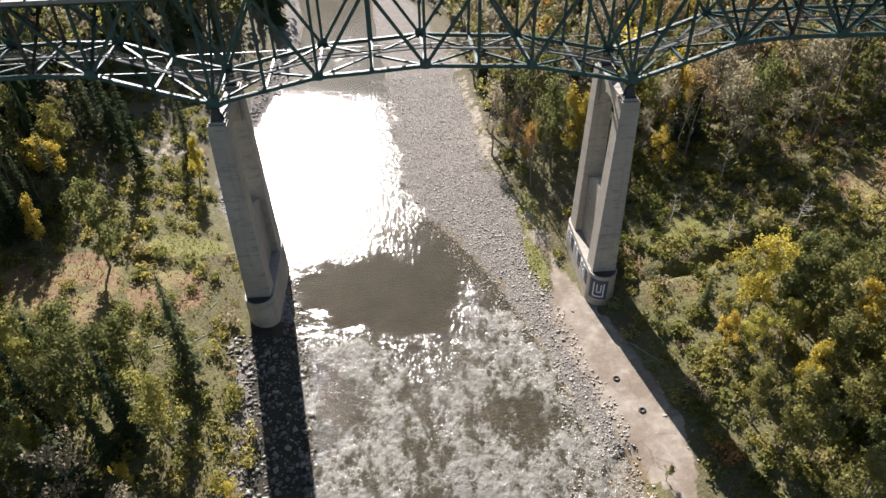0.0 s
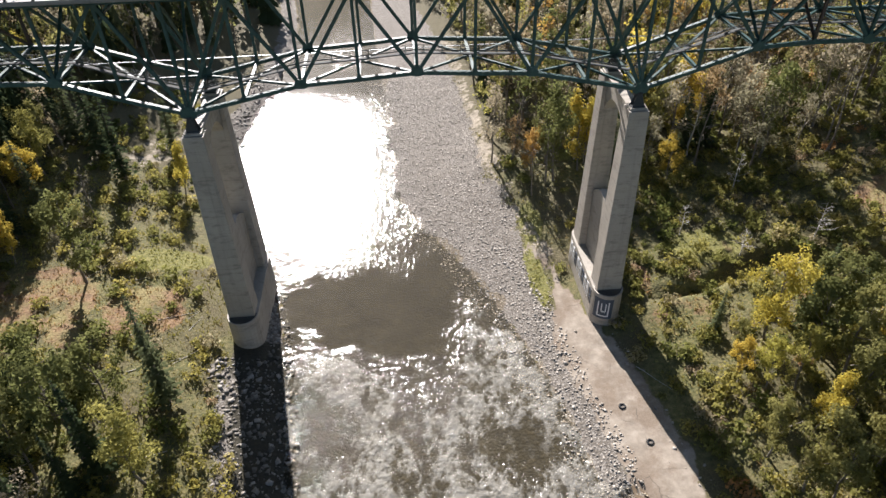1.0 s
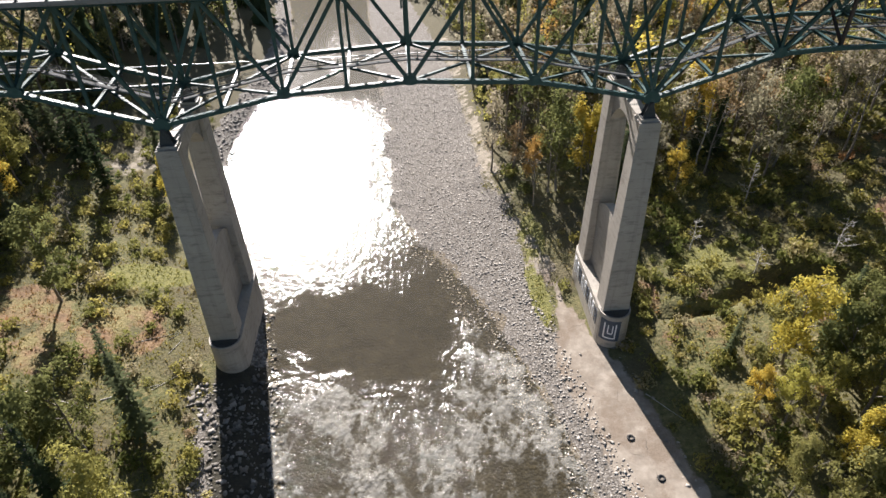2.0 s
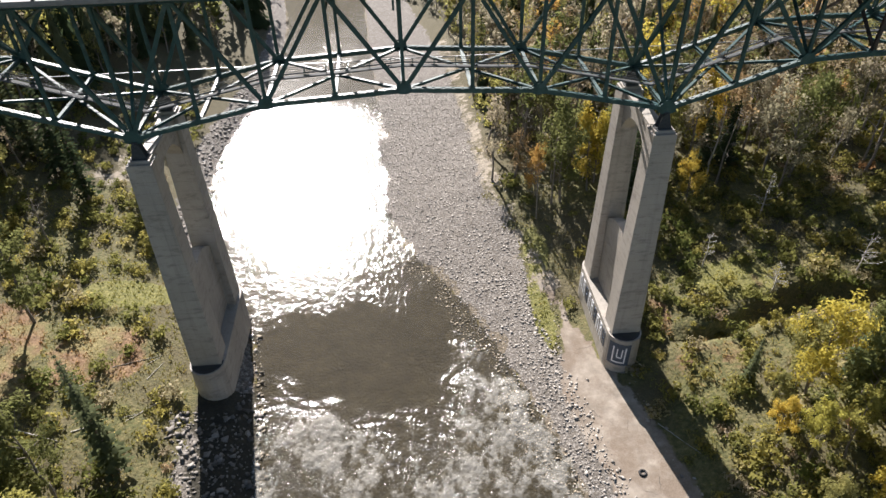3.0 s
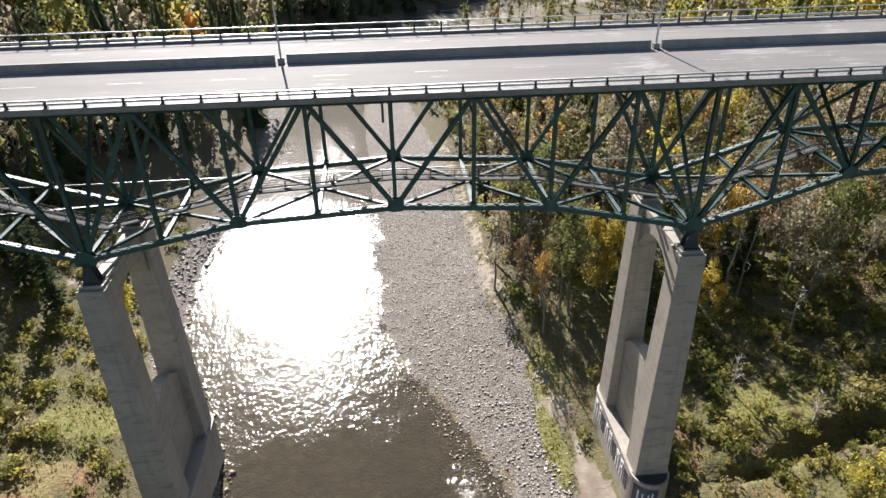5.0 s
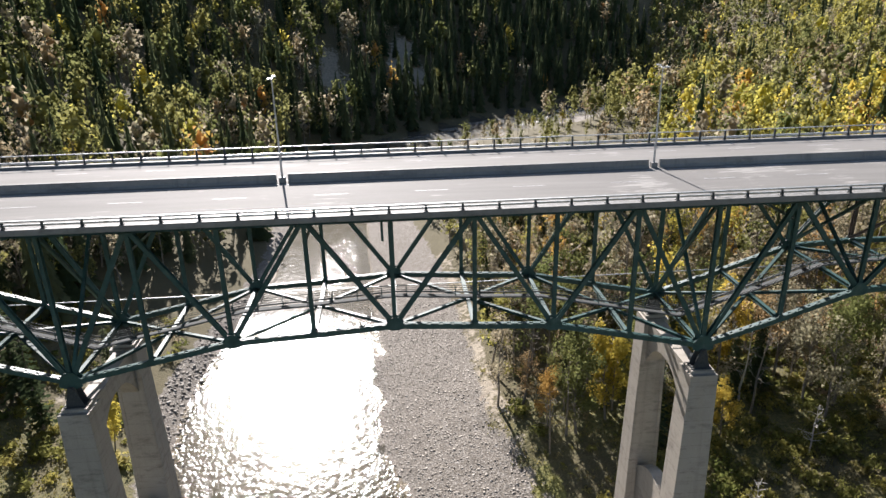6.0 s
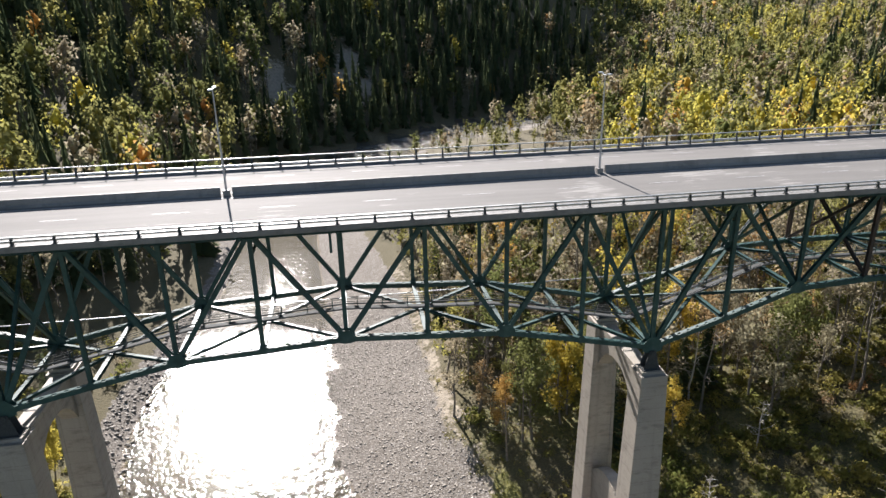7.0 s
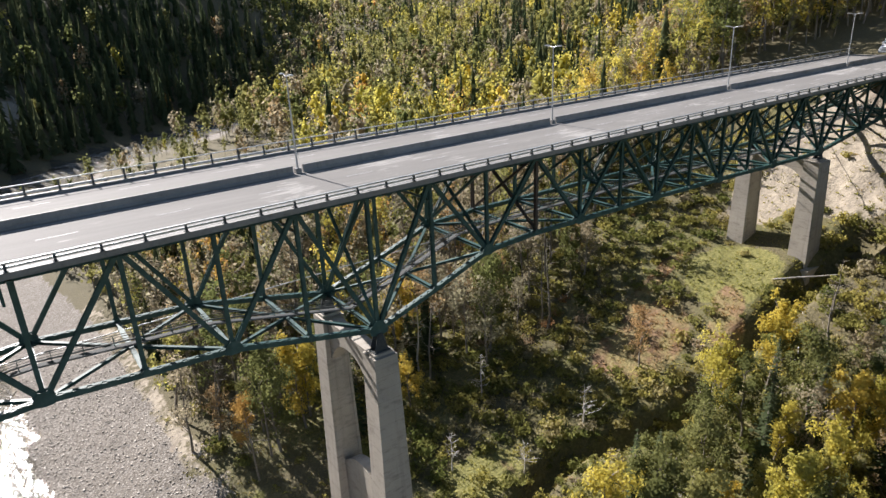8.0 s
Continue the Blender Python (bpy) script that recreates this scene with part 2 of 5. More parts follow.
SHRUB = ((0.0, (0.12, 0.14, 0.042)), (0.35, (0.22, 0.215, 0.07)), (0.6, (0.34, 0.295, 0.085)), (0.8, (0.36, 0.315, 0.225)), (1.0, (0.44, 0.24, 0.1)))
STEEL, BROWN_STEEL = steel_material(), dull_steel_material()
CONCRETE = concrete_material("pale_pier_concrete", (0.41, 0.37, 0.315), (0.27, 0.243, 0.205))
DECK_CONCRETE = concrete_material("grey_deck_concrete", (0.26, 0.25, 0.235), (0.15, 0.146, 0.138))
BLACK_CONCRETE = concrete_material("near_black_concrete", (0.07, 0.065, 0.058), (0.035, 0.033, 0.03))
ROAD, PAINT, GALV = road_material(), paint_material(), metal_material()
PIPE = plain("grey_pipe_steel", (0.12, 0.123, 0.123), 0.65, 0.0, 5.0, 0.3)
GRATING = plain("dull_steel_grating", (0.045, 0.05, 0.05), 0.85, 0.0, 9.0, 0.4)
GROUND, WATER = ground_material(), water_material()
BARK = plain("grey_brown_bark", (0.19, 0.165, 0.135), 0.9, 0, 5.0, 0.4)
DEAD = plain("bleached_dead_wood", (0.42, 0.39, 0.35), 0.8, 0, 4.0, 0.25)
GRAFFITI = plain("white_spray_paint", (0.7, 0.7, 0.7), 0.7, 0, 4.0, 0.15)
GRAFFITI_PANEL_DARK = plain("blue_grey_strokes_and_panel", (0.06, 0.075, 0.1), 0.7, 0, 4.0, 0.2)
WHITE_PAINT = plain("white_vehicle_paint", (0.78, 0.78, 0.78), 0.25, 0, 2.0, 0.03)
DARK_GLASS = plain("dark_vehicle_glass", (0.015, 0.018, 0.02), 0.06, 0, 2.0, 0.1)
RUBBER = plain("black_rubber", (0.02, 0.02, 0.02), 0.8, 0, 8.0, 0.2)
LENS = plain("lamp_lens", (0.6, 0.6, 0.58), 0.3, 0, 8.0, 0.05)
LEAF, NEEDLES, SHRUBS = leaf_material("autumn_leaves", AUTUMN, "object"), leaf_material("spruce_needles", NEEDLE, "object", 0.5), leaf_material("shrub_leaves", SHRUB, "object")
LEAF_W, NEEDLES_W, SHRUBS_W = leaf_material("autumn_leaves_of_the_woods", AUTUMN, "tint"), leaf_material("spruce_needles_of_the_woods", NEEDLE, "tint", 0.5), leaf_material("shrub_leaves_of_the_bank", SHRUB, "tint")

# ---- mesh helpers ----


def mesh_of(name, verts, tris, mats, slots=None, attrs=None, smooth=False):
    """A mesh from arrays of vertices and triangles."""
    verts, tris = np.asarray(verts, np.float32), np.asarray(tris, np.int32)
    me = bpy.data.meshes.new(name)
    me.vertices.add(len(verts))
    me.vertices.foreach_set("co", verts.ravel())
    me.loops.add(tris.size)
    me.loops.foreach_set("vertex_index", tris.ravel())
    me.polygons.add(len(tris))
    me.polygons.foreach_set("loop_start", np.arange(0, tris.size, 3, dtype=np.int32))
    me.polygons.foreach_set("loop_total", np.full(len(tris), 3, np.int32))
    for m in mats:
        me.materials.append(m)
    if slots is not None:
        me.polygons.foreach_set("material_index", np.asarray(slots, np.int32))
    if smooth:
        me.polygons.foreach_set("use_smooth", np.ones(len(tris), bool))
    me.update(calc_edges=True)
    for key, values in (attrs or {}).items():
        me.attributes.new(key, "FLOAT", "POINT").data.foreach_set("value", np.asarray(values, np.float32))
    me.validate()
    return me


class Solid:
    """Boxes, prisms and tubes gathered into one bmesh."""

    def __init__(self):
        self.bm = bmesh.new()

    def hexa(self, pts):
        v = [self.bm.verts.new(p) for p in pts]
        for f in ((3, 2, 1, 0), (4, 5, 6, 7), (0, 1, 5, 4), (1, 2, 6, 5), (2, 3, 7, 6), (3, 0, 4, 7)):
            self.bm.faces.new([v[i] for i in f])
        return self

    def box(self, x0, x1, y0, y1, z0, z1):
        return self.hexa([(x0, y0, z0), (x1, y0, z0), (x1, y1, z0), (x0, y1, z0), (x0, y0, z1), (x1, y0, z1), (x1, y1, z1), (x0, y1, z1)])

    def bar(self, p, q, w, h, off=(0, 0), up=None, a=0.0, b=1.0):
        """A bar from p to q, w across and h high in its own axes; off shifts it sideways and up; a to b of the length."""
        p, q = Vector(p), Vector(q)
        d = (q - p).normalized()
        up = Vector(up) if up else (Vector((0, 0, 1)) if abs(d.z) < 0.95 else Vector((1, 0, 0)))
        s = d.cross(up).normalized()
        u = s.cross(d)
        p, q = p + (q - p) * a, p + (q - p) * b
        c = s * off[0] + u * off[1]
        pts = []
        for e in (p, q):
            pts += [e + c - s * w / 2 - u * h / 2, e + c + s * w / 2 - u * h / 2, e + c + s * w / 2 + u * h / 2, e + c - s * w / 2 + u * h / 2]
        return self.hexa(pts)

    def profile(self, p, q, outline, up=None):
        """A rolled section: an outline of sideways and upward coordinates drawn from p to q."""
        p, q = Vector(p), Vector(q)
        d = (q - p).normalized()
        up = Vector(up) if up else Vector((0, 0, 1))
        s = d.cross(up).normalized()
        u = s.cross(d)
        lo, hi = ([self.bm.verts.new(e + s * a + u * b) for a, b in outline] for e in (p, q))
        n = len(outline)
        for k in range(n):
            self.bm.faces.new((lo[k], lo[(k + 1) % n], hi[(k + 1) % n], hi[k]))
        self.bm.faces.new(lo[::-1])
        self.bm.faces.new(hi)
        return self

    def tube(self, p, q, r0, r1, n=10):
        p, q = Vector(p), Vector(q)
        d = (q - p).normalized()
        s = d.cross(Vector((0, 0, 1)) if abs(d.z) < 0.95 else Vector((1, 0, 0))).normalized()
        u = s.cross(d)
        rings = [[self.bm.verts.new(e + (s * math.cos(k * math.tau / n) + u * math.sin(k * math.tau / n)) * r) for k in range(n)] for e, r in ((p, r0), (q, r1))]
        for k in range(n):
            self.bm.faces.new((rings[0][k], rings[0][(k + 1) % n], rings[1][(k + 1) % n], rings[1][k]))
        self.bm.faces.new(rings[0][::-1])
        self.bm.faces.new(rings[1])
        return self

    def prism(self, outline, axis, a, b):
        """An outline of two coordinates drawn out along an axis from a to b."""
        def at(p, v):
            p = list(p)
            p.insert("xyz".index(axis), v)
            return self.bm.verts.new(p)
        lo, hi = [at(p, a) for p in outline], [at(p, b) for p in outline]
        self.bm.faces.new(lo[::-1])
        self.bm.faces.new(hi)
        for k in range(len(lo)):
            j = (k + 1) % len(lo)
            self.bm.faces.new((lo[k], lo[j], hi[j], hi[k]))
        return self

    def bevel(self, width, segments=1):
        edges = [e for e in self.bm.edges if len(e.link_faces) == 2 and e.calc_face_angle(0) > 0.6]
        bmesh.ops.bevel(self.bm, geom=edges, offset=width, segments=segments, affect="EDGES", clamp_overlap=True)
        return self

    def mesh(self, name, material):
        bmesh.ops.recalc_face_normals(self.bm, faces=self.bm.faces)
        me = bpy.data.meshes.new(name)
        self.bm.to_mesh(me)
        self.bm.free()
        me.materials.append(material)
        return me


def part(name, solid, material, parent, label=""):
    me = solid.mesh(name, material) if isinstance(solid, Solid) else solid
    ob = new(name, me)
    ob.parent = parent
    if label:
        tagged(ob, label)
    return ob


def thing(name, label, category, at=(0, 0, 0), group="", kind=""):
    ob = new(name)
    ob.location = at
    ob.empty_display_size = 0.3
    return tagged(ob, label, category, group, kind)


# ---- the valley ----
WATER_Z = -47.0
# the river's middle line and half widths, from downstream to upstream
RIVER = np.array([(0, -420, 22), (2, -120, 21), (1.5, -42, 22.5), (-3.2, -10, 20.8), (-9.2, 12, 18.5), (-16.3, 26, 16.5), (-23.5, 45, 19), (-24.5, 70, 20), (-22, 105, 16), (-22, 150, 13), (-28, 215, 17), (-15, 275, 19), (38, 330, 19), (95, 382, 20), (180, 424, 19), (420, 520, 20), (900, 640, 20)], float)


def smooth_line(points, times):
    pts = points.copy()
    for _ in range(times):
        a, b = pts[:-1] * 0.75 + pts[1:] * 0.25, pts[:-1] * 0.25 + pts[1:] * 0.75
        pts = np.concatenate([pts[:1], np.stack([a, b], 1).reshape(-1, pts.shape[1]), pts[-1:]])
    return pts


LINE = smooth_line(RIVER, 2)


def bank(x, y):
    """Metres outside the water's edge (negative in the river), and the side: +1 on the right bank of the view, -1 on the left."""
    best, edge, side = np.full(x.shape, 1e9), np.zeros(x.shape), np.ones(x.shape)
    for (ax, ay, aw), (bx, by, bw) in zip(LINE[:-1], LINE[1:]):
        dx, dy = bx - ax, by - ay
        s = np.clip(((x - ax) * dx + (y - ay) * dy) / (dx * dx + dy * dy), 0, 1)
        px, py = x - ax - s * dx, y - ay - s * dy
        d = np.hypot(px, py)
        near = d < best
        best = np.where(near, d, best)
        edge = np.where(near, d - (aw + s * (bw - aw)), edge)
        side = np.where(near, np.where(dx * py - dy * px > 0, -1, 1), side)
    return edge, side


def step(v, a, b):
    s = np.clip((v - a) / (b - a), 0, 1)
    return s * s * (3 - 2 * s)


def waves(x, y, size, seed=0.0):
    """A cheap smooth unevenness between -1 and 1."""
    a = np.sin(x / size * 1.3 + seed) * np.cos(y / size * 1.1 + seed * 2.3)
    b = np.sin((x * 0.6 + y * 0.8) / size * 2.1 + seed * 1.7) * np.cos((x * 0.8 - y * 0.6) / size * 1.9 - seed)
    c = np.sin((x * 0.3 - y) / size * 4.3 - seed) * np.cos((x + y * 0.2) / size * 3.9 + seed * 0.7)
    return a * 0.5 + b * 0.33 + c * 0.17


def spot(x, y, cx, cy, rx, ry, turn=0.0):
    c, s = math.cos(radians(turn)), math.sin(radians(turn))
    u, v = (x - cx) * c + (y - cy) * s, -(x - cx) * s + (y - cy) * c
    return 1 - step(np.hypot(u / rx, v / ry), 0.75, 1.15)


def gully_line(x):
    return np.interp(x, (36, 46, 53, 60, 66, 78, 89, 97, 105, 117, 130), (0, -0.6, 2, 3.9, 3.8, -2, -6, -3.8, -4.8, -5, -7))


def height(x, y):
    e, side = bank(x, y)
    # a ragged shore along the gravel bar
    e = e + np.where(side > 0, 2.2 * waves(x, y, 4.2, 3.0) + 1.6 * waves(x, y, 1.8, 1.0), 0) * (1 - step(np.abs(e), 3, 7)) * (1 - step(np.abs(y - 30), 70, 100))
    out = np.maximum(e, 0)
    # right bank: bar, low terrace, then the bench that carries the road
    right = np.interp(out, (0, 6, 12, 18, 22, 28, 45, 70, 400, 1200), (0, 0.4, 0.9, 1.8, 3.6, 5.2, 6.4, 7.5, 20, 46))
    right = right + 42 * step(x + 0.2 * y, 190, 520) * step(y, 50, 170)
    bench = np.interp(x, (50, 75, 95, 108, 127, 140, 150, 165, 178, 230, 600), (0, 2, 8.5, 16, 20.5, 28, 37, 48, 53.5, 60, 64))
    right = right + bench * (1 - step(y, 45, 130)) * step(out, 30, 50)
    # left bank: a shelf below the bridge, the valley side beyond
    steep = 0.16 + 0.3 * step(y, 8, 55) + 0.12 * step(y, 150, 260)
    steep = steep * (1 - 0.8 * step(x - 0.33 * (y + 56), -20, 110))
    left = np.minimum(out, 3) * 0.5 + np.maximum(out - 3, 0) * 0.22 * (out < 20) + (out >= 20) * (3.74 + (out - 20) * steep)
    left = np.where(left > 125, 125 + (left - 125) * 0.25, left)
    road = 58.5 * step(-x, 95, 128) * (1 - step(np.abs(y - 6), 14, 50))
    left = np.maximum(left, road)
    z = np.where(side > 0, right, left)
    z = z + 0.25 * waves(x, y, 4.0) * step(out, 4, 16) + 0.9 * waves(x, y, 19, 2.0) * step(out, 20, 60) + 4 * waves(x, y, 90, 1.0) * step(out, 70, 200)
    # hills that close the valley far away
    far = np.hypot(x, y)
    z = z + 95 * step(far, 900, 2600) + 26 * waves(x, y, 150, 3.0) * step(far, 380, 900) * step(out, 60, 220)
    depth = np.clip(np.where(side > 0, 0.04 - e * 0.055 + 0.03 * np.maximum(-e - 6, 0), 0.25 - e * 0.085), 0, 1.15) + 0.14 * waves(x, y, 2.4, 4.0)
    z = np.where(e < 0, -np.minimum(depth, 1.3) * step(-e, -0.5, 2.5), z)
    z = z - 0.9 * spot(x, y, 24.6, -38.5, 3.2, 5.5, -15)
    # the gully that winds down from the bench to the right pier
    gap = np.interp(x, (40, 54, 62, 80, 100, 114, 124), (1.1, 1.5, 2.4, 2.2, 1.8, 3.0, 3.4))
    deep = np.interp(x, (40, 54, 62, 108, 120), (1.9, 2.6, 3.8, 4.2, 6.0)) + 0.8 * waves(x, y, 4.0, 2.0)
    gully = deep * np.exp(-(((y - gully_line(x) - 0.8 * waves(x, y, 3.0, 5.0)) / gap) ** 4)) * step(x, 36, 43) * (1 - step(x, 126, 136))
    rills = 0.9 * waves(x, y * 1.6, 4.5, 1.2) * spot(x, y, 146, 4, 15, 17)
    return WATER_Z + z - gully + rills


def ground_at(x, y):
    return float(height(np.array([float(x)]), np.array([float(y)]))[0])


def axis_steps(lo, dense0, dense1, hi, fine, grow=1.09):
    mid = list(np.arange(dense0, dense1 + 1e-6, fine))
    a, s, v = [], fine, dense0
    while v > lo:
        s *= grow
        v -= s
        a.append(v)
    b, s, v = [], fine, dense1
    while v < hi:
        s *= grow
        v += s
        b.append(v)
    return np.array(a[::-1] + mid + b)


def lattice(xs, ys):
    gx, gy = np.meshgrid(xs, ys)
    n, m = len(xs), len(ys)
    i = np.arange(n * m).reshape(m, n)
    a, b, c, d = i[:-1, :-1].ravel(), i[:-1, 1:].ravel(), i[1:, 1:].ravel(), i[1:, :-1].ravel()
    return gx.ravel(), gy.ravel(), np.concatenate([np.stack([a, b, c], 1), np.stack([a, c, d], 1)])


def sand_zone(x, y):
    mid = np.interp(y, (-45, -32, -20, -2, 12, 18, 25, 31, 60), (32, 29.5, 27.5, 25.0, 24.4, 22.2, 19, 16.6, 15))
    wide = np.interp(y, (-44, -38, -30, -20, -6, 1, 8, 16, 22), (0.3, 4, 6.4, 6.4, 5.0, 2.6, 0.9, 0.8, 0.02))
    return 1 - step(np.abs(x - mid) / wide, 0.8, 1.15)


def zones(x, y):
    e, side = bank(x, y)
    z = {}
    wide = np.interp(y, (-60, -30, 0, 15, 40, 120, 200, 290), (4, 4.5, 7.5, 12, 20, 20, 13, 3))
    z["gravel"] = np.where(side > 0, 1 - step(e, wide - 2, wide + 2), 1 - step(e, np.where(y < -9, 7, 3), np.where(y < -9, 11, 7))) * step(e, -1.5, -0.5)
    z["gravel"] = z["gravel"] * np.where(side < 0, 1 - step(y, 180, 240), 1.0)
    # the left bank takes the bed's dark brown too, deepening the pier's shadow
    z["bed"] = np.where((side < 0) & (y < -2), 1 - step(e, 6, 9), 1 - step(e, -1.2, -0.2))
    z["sand"] = sand_zone(x, y) * (side > 0) * step(e, 2, 4.5)
    z["gravel"] = np.maximum(z["gravel"], spot(x, y, 128, 362, 34, 12, 33) * step(e, -0.5, 0.5))
    z["dry"] = np.maximum.reduce([spot(x, y, -48, 4, 7, 7), spot(x, y, -66, 6, 11, 9), spot(x, y, 92, 11, 10, 7, 20), spot(x, y, 101, 1.5, 8, 3.2, 35), spot(x, y, 105, 18.5, 12, 1.8, -4), spot(x, y, 86, 13, 5, 5), spot(x, y, 38.9, 5, 0.9, 4.5), 0.62 * spot(x, y, 43, -5, 6, 4), spot(x, y, 56, 10, 0.8, 4), spot(x, y, -57, -3, 5, 3)])
    z["lush"] = np.maximum.reduce([spot(x, y, -48, 19, 8, 4), spot(x, y, 52, 10, 7, 5), spot(x, y, 21.2, 12, 1.7, 11), spot(x, y, 22.5, 26, 2.5, 7), spot(x, y, 111, 7, 9, 9)])
    ragged = np.clip(0.9 + 0.7 * waves(x, y, 3.3, 1.0), 0, 1)
    z["dry"], z["lush"] = z["dry"] * ragged, z["lush"] * np.clip(1.1 + 0.6 * waves(x, y, 2.7, 4.0), 0, 1)
    z["scree"] = np.maximum.reduce([0.55 * (1 - step(np.abs(x - np.interp(y, (16, 31, 60, 110), (23, 19.5, 16, 14))) / 3.2, 0.6, 1.2)) * (y > 16) * (y < 130), 0.5 * spot(x, y, -60, 62, 5, 11, -20), spot(x, y, 146, 4, 15, 17), spot(x, y, 133, 15, 8, 7), spot(x, y, -34, 372, 10, 30, 20) * 0.9, spot(x, y, 12, 420, 14, 34) * 0.9])
    z["gravel"] = z["gravel"] * (1 - z["lush"])
    z["woods"] = np.maximum.reduce([step(y, 45, 60), step(-x, 75, 95), step(x, 95, 110) * (1 - step(y, -8, -2)), step(x, 150, 165)]) * 0.9
    return z


def build_ground():
    x, y, tris = lattice(axis_steps(-2600, -95, 135, 2800, 1.15), axis_steps(-700, -62, 120, 3600, 1.15))
    me = mesh_of("ground", np.stack([x, y, height(x, y)], 1), tris, [GROUND], attrs=zones(x, y), smooth=True)
    tagged(new("ground", me), "valley ground of gravel, sand, dry grass and forest floor", "ground", kind="structure")


def build_water():
    line = smooth_line(RIVER, 4)
    d = np.gradient(line[:, :2], axis=0)
    d /= np.hypot(*d.T)[:, None]
    side = np.stack([-d[:, 1], d[:, 0]], 1)
    # resample evenly enough along the river
    dist = np.r_[0, np.cumsum(np.hypot(*np.diff(line[:, :2], axis=0).T))]
    s = np.arange(0, dist[-1], 2.0)
    px, py, hw = (np.interp(s, dist, line[:, k]) for k in range(3))
    nx, ny = np.interp(s, dist, side[:, 0]), np.interp(s, dist, side[:, 1])
    u = np.linspace(-1.25, 1.25, 27)
    x, y = px[:, None] + nx[:, None] * hw[:, None] * u, py[:, None] + ny[:, None] * hw[:, None] * u
    m, n = x.shape
    i = np.arange(m * n).reshape(m, n)
    a, b, c, e = i[:-1, :-1].ravel(), i[:-1, 1:].ravel(), i[1:, 1:].ravel(), i[1:, :-1].ravel()
    tris = np.concatenate([np.stack([a, c, b], 1), np.stack([a, e, c], 1)])
    x, y = x.ravel(), y.ravel()
    rapids = 1 - step(y - np.interp(x, (-26, -12, -4, 3, 8, 12, 20), (-4, -6, -11, -6, 5, 2, -10)) + 6 * waves(x, y, 7, 1.0) + 4 * waves(x, y, 2.5, 3.0), -9, 7)
    upper = 0.19 * step(y + 10 * waves(x, y, 6, 2.0) + 4 * waves(x, y, 2.2, 1.0) - 0.35 * x, 10, 26) * (1 - step(y, 84, 112))
    # a high riffle at the far bend, whose pale colour paints the water's shine
    bend = 0.06 * step(y, 90, 120) + 0.6 * step(y, 280, 320) + 0.07 * spot(x, y, -17, 135, 7, 24)
    rif = np.clip(np.maximum.reduce([rapids * (0.74 + 0.35 * waves(x, y, 6, 2.0) - 0.16 * step(x, 2, 13)), upper, bend, 0.02 + 0 * x]), 0.0, 1)
    me = mesh_of("river_water", np.stack([x, y, np.full(x.shape, WATER_Z)], 1), tris, [WATER], attrs={"riffle": rif}, smooth=True)
    river = new("water", me)
    river.visible_shadow = False
    tagged(river, "shallow clear river glittering against the sun with riffles", "river", kind="structure")


build_ground()
build_water()

# ---- the bridge ----
PANEL, NEAR_Y, FAR_Y, MID_Y = 7.62, 0.0, 12.4, 6.2
TOP_Z, ROAD_Z = 10.9, 12.74
K0, K1 = -17, 23
CHORD = (0.0, -0.5, -0.9, -2.5, -4.1, -1.65, 1.0, 1.35, 1.25, 1.15, 1.1, 0.95, 0.8, 0.55, 0.3, 0.1, 0.0, 1.0, 2.0, 3.0, 3.4, 3.5, 3.5, 3.5)


def low(k):
    return CHORD[min(abs(k), 23)]


def node(k, y, top=False):
    return Vector((k * PANEL, y, TOP_Z if top else low(k)))


bridge = thing("bridge", "dark green steel deck truss bridge carrying a concrete road deck", "bridge")


def i_outline(w, h, t=0.05):
    """An I of flanges w wide, h high."""
    a, b, c = w / 2, h / 2, t / 2
    return [(-a, -b), (a, -b), (a, -b + t), (c, -b + t), (c, b - t), (a, b - t), (a, b), (-a, b), (-a, b - t), (-c, b - t), (-c, -b + t), (-a, -b + t)]


def u_outline(w, h, t=0.06):
    """A trough, open above, with turned-in lips."""
    a, b = w / 2, h / 2
    return [(-a, -b), (a, -b), (a, b), (a - 0.17, b), (a - 0.17, b - t), (a - t, b - t), (a - t, -b + t), (-a + t, -b + t), (-a + t, b - t), (-a + 0.17, b - t), (-a + 0.17, b), (-a, b)]


def h_section(p, q, w, h, a=0.0, b=1.0):
    """A rolled section with its flanges facing along the bridge."""
    p, q = Vector(p), Vector(q)
    return Solid().profile(p + (q - p) * a, p + (q - p) * b, i_outline(h, w), (0, 1, 0) if abs((q - p).normalized().y) < 0.5 else None)


BATTEN = Solid().box(-0.36, 0.36, -0.2, 0.2, -0.02, 0.02).mesh("batten", STEEL)


def bottom_chord(p, q):
    """A trough-shaped chord with batten plates across its open top."""
    ob = part("bottom_chord", Solid().profile(p, q, u_outline(0.56, 0.5)), STEEL, bridge)
    n = round((q - p).length / 1.05)
    turn = Matrix.Rotation(-math.asin((q - p).normalized().z), 4, "Y")
    for i in range(n):
        b = part("batten", BATTEN, STEEL, ob)
        b.matrix_basis = Matrix.Translation(p + (q - p) * ((i + 0.5) / n) + Vector((0, 0, 0.272))) @ turn


def gusset(x, y, z, size):
    """Two plates, one on each face of the chord."""
    for o in (-0.3, 0.3):
        c = 0.42 * size
        outline = [(x - size, z - c), (x - c, z - size * 0.62), (x + c, z - size * 0.62), (x + size, z - c), (x + size, z + c * 0.7), (x + c, z + size), (x - c, z + size), (x - size, z + c * 0.7)]
        part("gusset", Solid().prism(outline, "y", y + o - 0.025, y + o + 0.025), STEEL, bridge)


